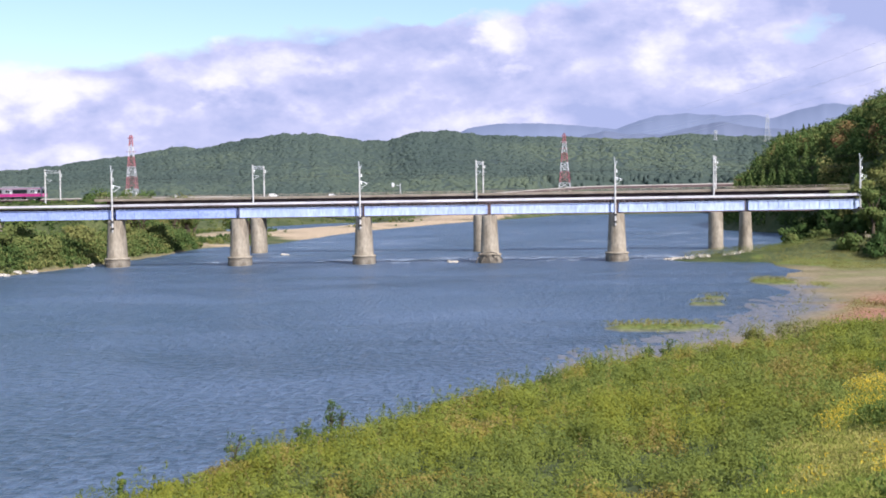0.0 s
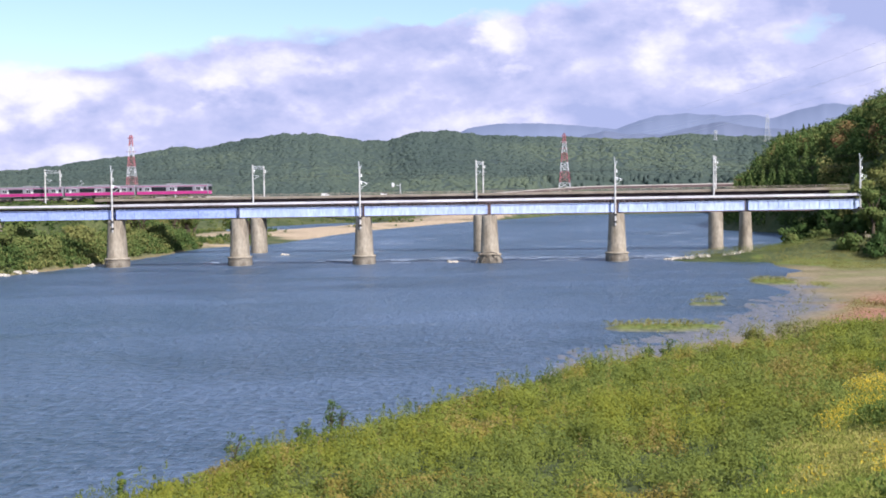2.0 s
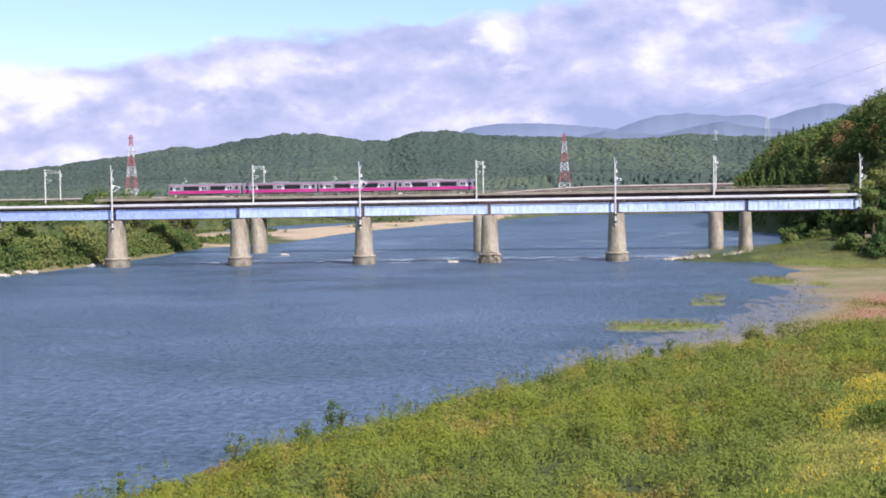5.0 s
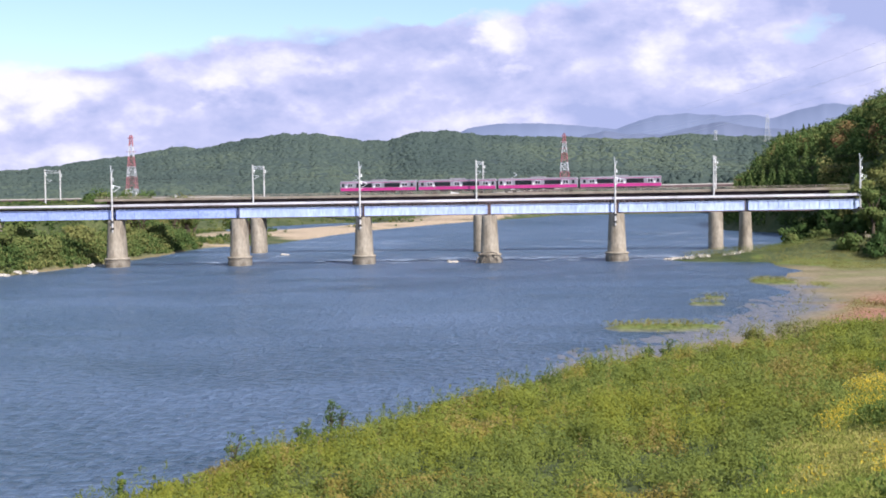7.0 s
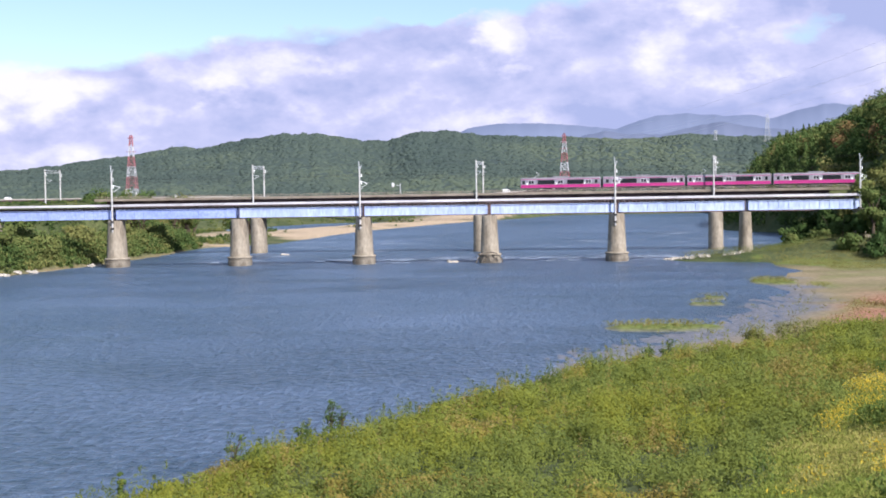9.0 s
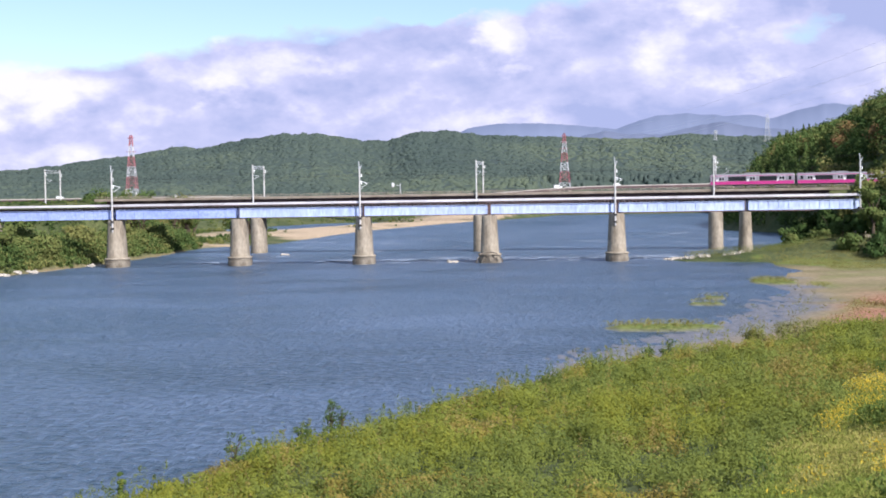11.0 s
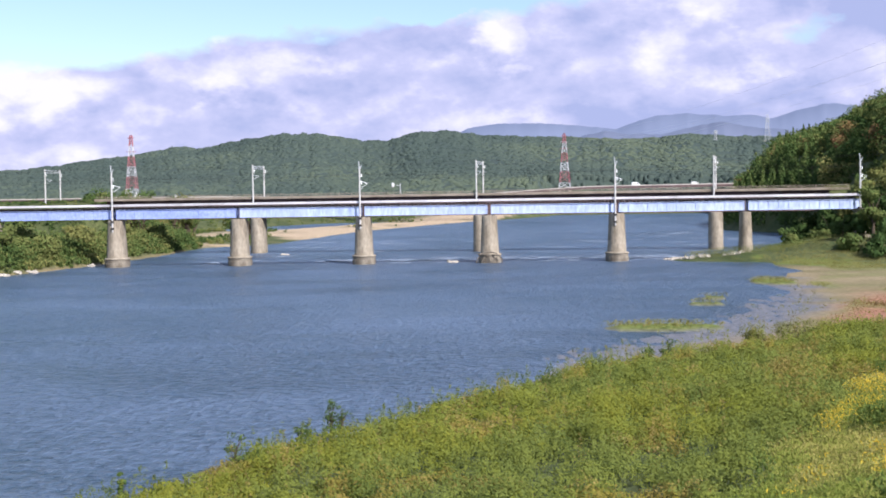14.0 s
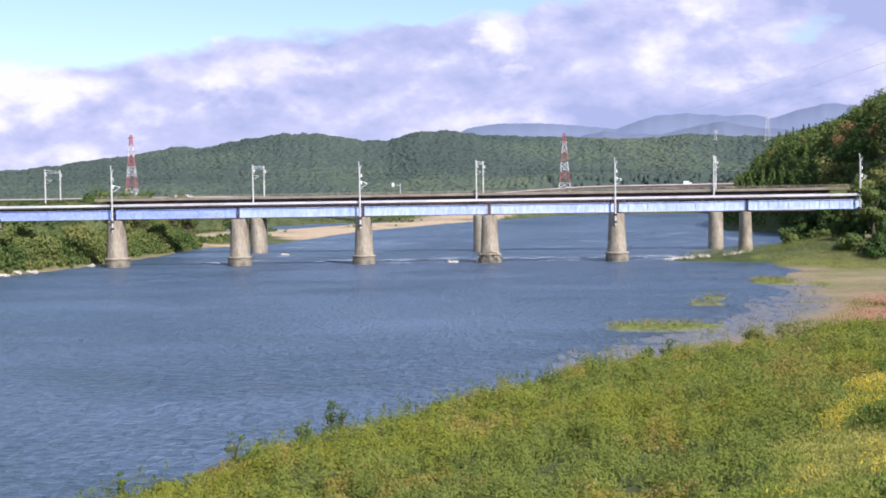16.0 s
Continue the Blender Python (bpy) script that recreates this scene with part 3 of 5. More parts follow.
    z = land(X, Y)[0]
    m = len(X)
    own = rng.normal(size=m)
    patch = fbm(X * 0.22, Y * 0.15, 71)
    bloom = fbm(X * 0.42 + 3, Y * 0.30, 81, 3)
    flower = (bloom > 0.095) | ((bloom > 0.05) & (d < 27.2) & (Y > 52))
    shrub = (fbm(X * 0.42 + 31, Y * 0.26, 83, 3) > 0.12) & ~flower
    fresh = fbm(X * 0.12 + 5, Y * 0.12, 87) > 0.08
    H = (0.34 + 0.3 * np.abs(own) * 0.5 + np.where(flower, 0.4, 0) + np.where(shrub, 0.75, 0))
    k = np.repeat(np.arange(m), np.where(shrub, 60, 34))
    n = len(k)
    f = 1 - 0.9 * rng.random(n) ** 1.4
    C = np.stack([X[k] + rng.normal(size=n) * 0.24, Y[k] + rng.normal(size=n) * 0.24, z[k] + H[k] * f], 1)
    gold = flower[k] & (f > 0.55) & (rng.random(n) < 0.4)
    base = np.where(shrub, 0.05 + 0.06 * own, np.where(fresh, 0.36, 0.56) + 0.5 * patch + 0.06 * own)
    tint = np.where(gold, 0.92 + rng.random(n) * 0.08, np.clip(base[k] + rng.normal(size=n) * 0.05, 0, 0.84))
    mesh = leaf_mesh("levee_grass", C, rng.uniform(0.035, 0.095, n), np.where(shrub, 0.42, 0.2)[k], 0.8, tint, LEVEE_LEAF, rng, 0.9)
    tagged(new("levee_grass", mesh), "pale levee grass with patches of yellow flowers", "vegetation", kind="stuff")


build_bank_plants()


def build_hill_forest():
    """Woods on the near hillside and on the far ridge, as foliage masses."""
    rng = np.random.default_rng(12)
    pts, size, tint, outs = [], [], [], []

    def grow(x, y, zz, h, r, n, leaf, tone, spread=0.03, **kw):
        p, o = crown_points(x, y, zz, h, r, n, rng, **kw)
        pts.append(p)
        outs.append(o)
        size.append(rng.uniform(leaf[0], leaf[1], n))
        tint.append(tone + rng.normal(size=n) * spread)

    X, Y = rng.uniform(85, 280, 4600), rng.uniform(262, 660, 4600)
    z, cov = land(X, Y)
    ok = ((z > 4.5) | ((Y > 300) & (z > 0.7))) & (X / Y < 0.385) & (X / Y > 0.14)
    c, sn = math.cos(0.18), math.sin(0.18)
    off = np.abs((X - RAIL_0[0]) * sn + (Y - RAIL_0[1]) * c)
    ok &= off > 7.5
    for x, y, zz in zip(X[ok], Y[ok], z[ok]):
        conifer = (float(fbm(x * 0.012, y * 0.012, 51)) > -0.04) and y > 400 and x / y < 0.30
        low = y < 400 and zz < 20
        h = rng.uniform(3, 6) if low else (rng.uniform(9, 14) if conifer else rng.uniform(7, 11.5))
        r = h * (0.24 if conifer else 0.44)
        tone = rng.uniform(0.26, 0.50) if conifer else rng.uniform(0.08, 0.66)
        if low:
            tone = rng.uniform(0.32, 0.80)
        elif not conifer and rng.random() < 0.03:
            tone = 0.99
        grow(x, y, zz - 0.3, h, r, 110 if low else 210, (0.28, 0.6), tone, cone=conifer, low=0.1)
    for x, y, tone in ((134.0, 420.0, 0.99), (139.0, 428.0, 0.97), (121.0, 388.0, 0.8), (150.0, 432.0, 0.12), (146.0, 425.0, 0.1)):
        grow(x, y, ground_z(x, y) - 0.3, 13.5, 5.0, 620, (0.28, 0.55), tone, low=0.1)
    me = leaf_mesh("hillside_wood", np.concatenate(pts), np.concatenate(size), 0.6, 0.2, np.concatenate(tint), TREE_LEAF, rng, 0.8, out=np.concatenate(outs) * 0.8)
    tagged(new("hillside_wood", me), "mixed green woods on the steep hillside", "woods", kind="stuff")
    T, Y = rng.uniform(-0.38, 0.38, 22000), 820 + 1000 * rng.random(22000) ** 0.95
    X = T * Y
    z, cov = land(X, Y)
    ok = (z > 6.5) & (Y < 1765 + 250 * fbm(T * 6 + 3, T * 0, 40))
    X, Y, z = X[ok], Y[ok], z[ok]
    bm = bmesh.new()
    bmesh.ops.create_icosphere(bm, subdivisions=2, radius=1.0)
    base = np.array([v.co[:] for v in bm.verts])
    faces = np.array([[v.index for v in f.verts] for f in bm.faces])
    bm.free()
    keep = base[:, 2] > -0.2
    faces = faces[keep[faces].all(1)]
    base[np.abs(base[:, 2]) < 0.2, 2] = -1.2          # crowns reach down to the slope
    n, nv = len(X), len(base)
    hgt = rng.uniform(1.5, 3.0, n) + 1.5 * (rng.random(n) < 0.05)
    belt = (z < 32) & (X / Y > 0.06) & (rng.random(n) < 0.7)
    rad = np.where(belt, rng.uniform(1.8, 3.4, n), rng.uniform(2.2, 4.5, n))
    hgt = np.where(belt, rng.uniform(3.5, 7.5, n), hgt)
    bumps = 0.80 + 0.40 * rng.random((n, nv))
    V = base[None] * bumps[..., None] * np.stack([rad, rad, hgt], 1)[:, None] + np.stack([X, Y, z - hgt * 0.45], 1)[:, None]
    Fc = (faces[None] + (np.arange(n) * nv)[:, None, None]).reshape(-1, 3).astype(np.int32)
    me = bpy.data.meshes.new("far_forest")
    me.vertices.add(n * nv)
    me.loops.add(Fc.size)
    me.polygons.add(len(Fc))
    me.vertices.foreach_set("co", V.astype(np.float32).ravel())
    me.loops.foreach_set("vertex_index", Fc.ravel())
    me.polygons.foreach_set("loop_start", np.arange(0, Fc.size, 3, dtype=np.int32))
    me.polygons.foreach_set("use_smooth", [True] * len(Fc))
    me.update(calc_edges=True)
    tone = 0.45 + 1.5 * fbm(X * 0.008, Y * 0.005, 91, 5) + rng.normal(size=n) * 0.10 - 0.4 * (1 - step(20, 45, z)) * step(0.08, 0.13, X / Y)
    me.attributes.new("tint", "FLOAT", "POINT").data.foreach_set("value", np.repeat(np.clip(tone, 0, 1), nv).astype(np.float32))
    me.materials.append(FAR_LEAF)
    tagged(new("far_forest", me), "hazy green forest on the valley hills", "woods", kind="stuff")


build_hill_forest()

# ---- distance ----


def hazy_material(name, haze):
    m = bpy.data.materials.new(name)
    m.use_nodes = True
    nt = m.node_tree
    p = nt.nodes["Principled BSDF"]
    # haze put into the slopes: blue-grey base colour and a weak blue glow
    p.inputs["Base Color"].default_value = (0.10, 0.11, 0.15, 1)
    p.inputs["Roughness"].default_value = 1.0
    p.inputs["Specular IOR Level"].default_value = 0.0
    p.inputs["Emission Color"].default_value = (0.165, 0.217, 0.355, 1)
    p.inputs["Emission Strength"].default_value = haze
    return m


def build_mountains():
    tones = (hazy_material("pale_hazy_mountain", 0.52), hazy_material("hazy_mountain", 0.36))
    for k, (dist, table) in enumerate((
            (4550.0, [(0.0, 105), (0.02, 128), (0.045, 137), (0.075, 138), (0.11, 132), (0.14, 124), (0.16, 138), (0.175, 147), (0.195, 150), (0.225, 143), (0.245, 146), (0.262, 140), (0.285, 152), (0.305, 164), (0.335, 158), (0.42, 135)]),
            (4100.0, [(0.06, 85), (0.10, 108), (0.13, 122), (0.15, 116), (0.175, 112), (0.205, 128), (0.225, 135), (0.25, 122), (0.28, 118), (0.30, 126), (0.33, 134), (0.36, 130), (0.42, 115)]))):
        t = np.linspace(table[0][0], table[-1][0], 220)
        e = np.interp(t, [a for a, b in table], [b for a, b in table]) + 7 * fbm(t * 60, t * 0, 33 + k, 4)
        bm = bmesh.new()
        rows = []
        for f, back in ((0.0, -260), (0.35, -150), (0.7, -60), (1.0, 0), (0.0, 200)):
            y = dist + back
            zz = 12.3 + e / 2214.0 * dist
            wob = 60 * fbm(t * 40, t * 0 + f * 3, 66 + k) * (1 if 0 < f < 1 else 0)
            rows.append([bm.verts.new((a * y, y + w, max(0.0, q * f))) for a, q, w in zip(t, zz, wob)])
        for r0, r1 in zip(rows, rows[1:]):
            for q in range(len(t) - 1):
                bm.faces.new((r0[q], r0[q + 1], r1[q + 1], r1[q]))
        for f in bm.faces:
            f.smooth = True
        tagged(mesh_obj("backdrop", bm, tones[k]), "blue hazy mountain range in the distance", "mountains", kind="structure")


build_mountains()

# ---- near bridge: pale blue plate girders on concrete piers ----
NEAR_0, NEAR_A = (-66.8, 256.4), 0.059
SPAN = 25.45


def near_m(s, z=0.0):
    """Pose at s metres along the near bridge; its local x runs along the bridge, y away from the camera."""
    return pose(NEAR_0[0] + s * math.cos(NEAR_A), NEAR_0[1] - s * math.sin(NEAR_A), z, 0, 0, -math.degrees(NEAR_A))


def build_pier(m, top, tw, tl, base_w, base_l, plinth=2.2, foot=-2.0, cap=True, label=""):
    """Tapered round-nosed pier of concrete on a wider plinth."""
    root = thing("bridge_pier", m, label or "weathered tapered concrete bridge pier on a wider footing", "bridge pier", "river bridge piers")

    def loop(bm, w, ln, z):
        vs = []
        for k in range(24):
            a = 2 * math.pi * k / 24
            cx, cy = math.cos(a), math.sin(a)
            vs.append(bm.verts.new((cx * w / 2, (cy * w / 2) + math.copysign((ln - w) / 2, cy) if abs(cy) > 1e-6 else 0, z)))
        return vs

    def stack(levels):
        bm = bmesh.new()
        ls = [loop(bm, *lv) for lv in levels]
        for a, b in zip(ls, ls[1:]):
            for k in range(24):
                bm.faces.new((a[k], a[(k + 1) % 24], b[(k + 1) % 24], b[k]))
        bm.faces.new(ls[-1])
        bm.faces.new(ls[0][::-1])
        return bm

    levels, z, lift = [], plinth - 0.1, 1.55
    while z < top - 0.9:                      # pour joints between the lifts
        for zz, inset in ((z, 0.03), (z + 0.05, 0.0), (min(z + lift, top - 0.3) - 0.05, 0.0)):
            f = (zz - plinth) / (top - 0.25 - plinth)
            levels.append((base_w + (tw - base_w) * f - inset, base_l + (tl - base_l) * f - inset, zz))
        z += lift
    levels += [(tw, tl, top - 0.25), (tw * 0.97, tl * 0.97, top)]
    part("shaft", stack(levels), CONCRETE, root)
    if plinth > 0:
        w, ln = base_w * 1.2, base_l * 1.15
        for z0, z1, grow in ((foot, 0.42, 1.0), (0.42, 1.0, 1.025), (1.0, plinth - 0.32, 1.0)):
            part("footing_course", stack([(w * grow - 0.1, ln * grow - 0.1, z0 + 0.003), (w * grow, ln * grow, z0 + 0.06), (w * grow, ln * grow, z1 - 0.05), (w * grow - 0.1, ln * grow - 0.1, z1)]), CONCRETE_DARK, root, "darker stained footing course")
        part("ledge", stack([(w * 1.05, ln * 1.05, plinth - 0.317), (w * 1.05, ln * 1.05, plinth - 0.12), (base_w * 1.08, base_l * 1.06, plinth)]), CONCRETE, root)
    return root


for q in range(-1, 6):
    if q == 5:
        build_pier(near_m(SPAN * q), 9.5, 2.0, 3.6, 2.7, 4.4, 0.0, label="slender concrete pier standing on the grassy spit").children[0]
    else:
        build_pier(near_m(SPAN * q), 9.5, 3.05, 4.4, 3.75, 5.4, 1.9)

near_bridge = thing("railway_bridge", near_m(0), "pale blue plate-girder railway bridge over the river", "bridge")


def i_beam(x0, x1, y, z0, z1, flange, t):
    """One plate girder as a single rolled section along x."""
    h, w = flange / 2, t / 2
    prof = [(-h, z0), (h, z0), (h, z0 + t * 2), (w, z0 + t * 2), (w, z1 - t * 2), (h, z1 - t * 2), (h, z1), (-h, z1), (-h, z1 - t * 2), (-w, z1 - t * 2), (-w, z0 + t * 2), (-h, z0 + t * 2)]
    bm = bmesh.new()
    a = [bm.verts.new((x0, y + q, z)) for q, z in prof]
    b = [bm.verts.new((x1, y + q, z)) for q, z in prof]
    for k in range(12):
        bm.faces.new((a[k], a[(k + 1) % 12], b[(k + 1) % 12], b[k]))
    bm.faces.new(a[::-1])
    bm.faces.new(b)
    bmesh.ops.recalc_face_normals(bm, faces=bm.faces)
    return bm


def build_girder(x0, x1, colour):
    n = max(4, int((x1 - x0) / 1.9))
    for y, sg in ((-1.15, -1), (1.15, 1)):
        g = part("girder", i_beam(x0, x1, y, 9.78, 11.66, 0.42, 0.035), colour, near_bridge)
        first = None
        for k in range(n + 1):
            x = x0 + 0.1 + (x1 - x0 - 0.2) * k / n
            yy = y + sg * 0.08
            if first is None:
                first = box("stiffener", (-0.04, 0.04, -0.06, 0.06, 9.86, 11.58), colour, g)
                first.location = (x, yy, 0)
            else:
                o = new("stiffener", first.data)
                o.parent, o.location = g, (x, yy, 0)
    for k in range(5):
        x = x0 + 0.5 + (x1 - x0 - 1.0) * k / 4
        box("cross_frame", (x - 0.08, x + 0.08, -1.12, 1.12, 10.1, 11.5), colour, near_bridge)


for q in range(-2, 6):
    x0, x1 = SPAN * q + 0.35, SPAN * (q + 1) - 0.35
    if q == 5:
        x1 = SPAN * q + 22.3
    build_girder(x0, x1, BLUE_STEEL_B if q <= 0 else BLUE_STEEL)
for q in range(-1, 6):
    for e in (-0.75, 0.75):
        for y in (-1.15, 1.15):
            box("bearing", (SPAN * q + e - 0.25, SPAN * q + e + 0.25, y - 0.22, y + 0.22, 9.5, 9.78), DARK_TIMBER, near_bridge)
NEAR_END = SPAN * 5 + 22.5
first = box("sleeper", (-0.13, 0.13, -1.22, 1.22, 11.665, 12.05), DARK_TIMBER, near_bridge)
first.location.x = -26.0
for k in range(1, 252):
    o = new("sleeper", first.data)
    o.parent, o.location = near_bridge, (-26.0 + 0.695 * k, 0, 0)
box("deck_timber", (-SPAN * 2, -26.3, -1.22, 1.22, 11.665, 12.05), DARK_TIMBER, near_bridge, "row of dark timber sleepers")
for y in (-0.53, 0.53):
    box("rail", (-SPAN * 2, NEAR_END, y - 0.035, y + 0.035, 12.05, 12.2), DARK_TIMBER, near_bridge)
box("walkway", (-SPAN * 2, NEAR_END, -1.72, -1.0, 12.36, 12.46), PALE_WALK, near_bridge)
box("fascia", (-SPAN * 2, NEAR_END, -1.80, -1.73, 12.36, 12.80), PALE_WALK, near_bridge, "pale painted walkway edge plate")

# ---- far bridge: deep brown girder, with the line the train runs on ----
far_bridge = thing("railway_bridge", pose(RAIL_0[0], RAIL_0[1], 0, 0, 0, RAIL_YAW), "deep brown steel girder railway bridge behind the blue one", "bridge")
FAR_L, FAR_R = -62.0, 121.0
for y in (-1.7, 1.7):
    far_girder = part("girder", i_beam(FAR_L, FAR_R, y, 9.0, 13.79, 0.7, 0.05), BROWN_STEEL, far_bridge)
    if y < 0:
        first = box("stiffener", (-0.06, 0.06, -0.15, 0.15, 9.11, 13.68), BROWN_STEEL, far_girder)
        first.location = (FAR_L + 0.4, y - 0.18, 0)
        for k in range(1, 46):
            x = FAR_L + 0.4 + k * 4.05
            if x < FAR_R:
                o = new("stiffener", first.data)
                o.parent, o.location = far_girder, (x, y - 0.18, 0)
for k in range(16):
    x = FAR_L + 1.5 + k * 12.0
    part("bracket", put_rod(put_box(bmesh.new(), x - 0.12, x + 0.12, -2.9, -1.9, 13.5, 13.78), (x, -2.8, 13.6), (x, -1.9, 12.3), 0.12), DARK_TIMBER, far_bridge)
box("deck_slab", (FAR_L - 3, FAR_R + 2, -2.9, 2.9, 13.8, 14.1), TAN_DECK, far_bridge)
box("parapet", (FAR_L - 3, FAR_R + 2, -2.95, -2.8, 14.1, 14.4), TAN_DECK, far_bridge)
for y in (-0.53, 0.53):
    box("rail", (-260, 330, y - 0.035, y + 0.035, 14.15, 14.3), DARK_TIMBER, far_bridge)
for s in (-21.6, 35.8, 92.6):
    x, y = on_rail(s)
    build_pier(pose(x, y, 0, 0, 0, RAIL_YAW), 9.0, 3.4, 5.5, 3.6, 5.7, 0.0, foot=-2, label="stout round-nosed concrete pier of the brown bridge")


first = None
for k in range(60):
    x = FAR_L - 2.5 + k * 3.1
    if first is None:
        first = part("handrail_post", put_rod(bmesh.new(), (0, -2.87, 14.4), (0, -2.87, 14.95), 0.04), TAN_DECK, far_bridge)
        first.location.x = x
    else:
        o = new("handrail_post", first.data)
        o.parent, o.location = far_bridge, (x, 0, 0)
for z in (14.68, 14.95):
    part("handrail", put_rod(bmesh.new(), (FAR_L - 2.6, -2.87, z), (FAR_R + 2, -2.87, z), 0.045), TAN_DECK, far_bridge)


# abutments
def build_abutment(m, w, z1, label):
    root = thing("bridge_abutment", m, label, "abutment")
    box("wall", (0, 2.2, -w, w, -1.0, z1), CONCRETE, root, bevel=0.08)
    box("cap", (-0.25, 2.4, -w - 0.15, w + 0.15, z1, z1 + 0.35), CONCRETE_DARK, root, bevel=0.05)
    return root


build_abutment(near_m(NEAR_END - 0.7), 2.6, 9.4, "grey concrete abutment at the end of the blue bridge")
ax, ay = on_rail(FAR_R - 0.5)
build_abutment(pose(ax, ay, 0, 0, 0, RAIL_YAW), 3.4, 8.6, "grey concrete abutment of the brown bridge in the hillside")
ax, ay = on_rail(FAR_L - 1.7)
build_abutment(pose(ax, ay, 0, 0, 0, RAIL_YAW), 3.4, 8.6, "grey concrete abutment of the brown bridge in its bank")


# lineside posts
def build_signal_post(s_at, side, top, lamp):
    x, y = on_rail(s_at, side)
    root = thing("signal_post", pose(x, y, 0, 0, 0, RAIL_YAW), "short grey lineside post with a white box", "signal post")
    part("post", put_rod(bmesh.new(), (0, 0, 14.1), (0, 0, top), 0.12, 0.1, 8), GALV, root)
    if lamp:
        part("arm", put_rod(bmesh.new(), (0, 0, top - 0.6), (-1.9, 0, top - 0.4), 0.05), GALV, root)
        part("box", put_box(bmesh.new(), -2.15, -1.65, -0.25, 0.25, top - 0.9, top + 0.2, 0.06), WHITE_PAINT, root)
    else:
        part("box", put_box(bmesh.new(), -0.25, 0.25, -0.2, 0.2, top - 0.35, top + 0.1, 0.05), WHITE_PAINT, root)


build_signal_post(15.0, -2.6, 17.2, True)
build_signal_post(-42.8, 2.6, 15.0, False)


# ---- overhead line poles ----
def build_single_pole(m, bottom, top):
    root = thing("overhead_line_pole", m, "slim grey catenary pole with forked top fixed to the bridge", "pole", "single catenary poles")
    part("mast", put_rod(bmesh.new(), (0, 0, bottom), (0, 0, top - 1.5), 0.19, 0.15, 10), POLE_CONC, root)
    part("fork", put_rod(put_rod(bmesh.new(), (0, 0, top - 1.7), (-0.12, 0, top), 0.1), (0, 0, top - 1.9), (0.42, 0, top - 0.75), 0.08), GALV, root)
    part("arm", put_rod(put_rod(bmesh.new(), (0, 0, top - 3.9), (1.5, 0.9, top - 4.4), 0.06), (0, 0, top - 5.6), (1.5, 0.9, top - 4.4), 0.05), GALV, root)
    for z in (top - 3.1, top - 4.6):
        bmi = bmesh.new()
        for k in range(4):
            put_rod(bmi, (0.35, 0, z + 0.16 * k), (0.35, 0, z + 0.16 * k + 0.1), 0.16, 0.11)
        part("insulator", bmi, WHITE_PAINT, root, "white porcelain insulator")
    box("clamp", (-0.3, 0.3, -0.25, 0.9, bottom + 0.5, bottom + 0.9), DARK_TIMBER, root)
    box("clamp", (-0.3, 0.3, -0.25, 0.9, 9.1, 9.5), DARK_TIMBER, root)
    return root


for s_at in (-0.1, 50.5, 101.4):
    build_single_pole(near_m(s_at) @ pose(0, -2.35, 0), 7.2, 20.7)
build_single_pole(near_m(NEAR_END - 0.6) @ pose(0, -2.2, 0), 9.2, 20.6)


def build_portal(m):
    """Two masts astride the far track with a trussed beam, brackets and insulators."""
    root = thing("catenary_portal", m, "grey twin-post catenary portal with a trussed beam", "catenary portal", "catenary portals")
    for y, dx in ((-3.4, 0.0), (3.4, 0.7)):
        part("mast", put_rod(bmesh.new(), (dx, y, 12.4 if y < 0 else 13.4), (dx, y, 22.4), 0.2, 0.17, 10), POLE_CONC, root)
        part("bracket", put_rod(put_box(bmesh.new(), dx - 0.25, dx + 0.25, min(y, y * 0.55), max(y, y * 0.55), 12.9, 13.2), (dx, y, 12.6), (dx, y * 0.6, 11.9), 0.1), DARK_TIMBER, root)
        bmi = bmesh.new()
        for k in range(4):
            put_rod(bmi, (dx + 0.4, y, 20.6 + 0.17 * k), (dx + 0.4, y, 20.7 + 0.17 * k), 0.2, 0.13)
        part("insulator", bmi, WHITE_PAINT, root, "white porcelain insulator")
        part("arm", put_rod(put_rod(bmesh.new(), (dx, y, 19.9), (dx + 0.9, y * 0.4, 19.6), 0.06), (dx, y, 18.6), (dx + 0.9, y * 0.4, 19.6), 0.05), GALV, root)
    bmb = bmesh.new()
    for z in (21.5, 22.1):
        put_rod(bmb, (0, -3.4, z), (0.7, 3.4, z), 0.07)
    for k in range(8):
        f0, f1 = k / 8, (k + 1) / 8
        z0, z1 = (21.5, 22.1) if k % 2 else (22.1, 21.5)
        put_rod(bmb, (0.7 * f0, -3.4 + 6.8 * f0, z0), (0.7 * f1, -3.4 + 6.8 * f1, z1), 0.04)
    part("beam", bmb, GALV, root)
    return root


px0, py0 = on_rail(-21.8)
portal = build_portal(pose(px0, py0, 0, 0, 0, RAIL_YAW))
for s_at in (-78.4, 35.3, 92.1):
    px0, py0 = on_rail(s_at)
    copy_thing(portal, pose(px0, py0, 0, 0, 0, RAIL_YAW))


# overhead wires
def wire_mesh(a, b, sag, r, n=10):
    a, b = Vector(a), Vector(b)
    bm = bmesh.new()
    rings = []
    for k in range(n + 1):
        f = k / n
        c = a.lerp(b, f) - Vector((0, 0, sag * 4 * f * (1 - f)))
        rings.append([bm.verts.new(c + Vector((0, r * math.cos(q), r * math.sin(q)))) for q in (0.5, 2.6, 4.7)])
    for p0, p1 in zip(rings, rings[1:]):
        for k in range(3):
            bm.faces.new((p0[k], p0[(k + 1) % 3], p1[(k + 1) % 3], p1[k]))
    return bm


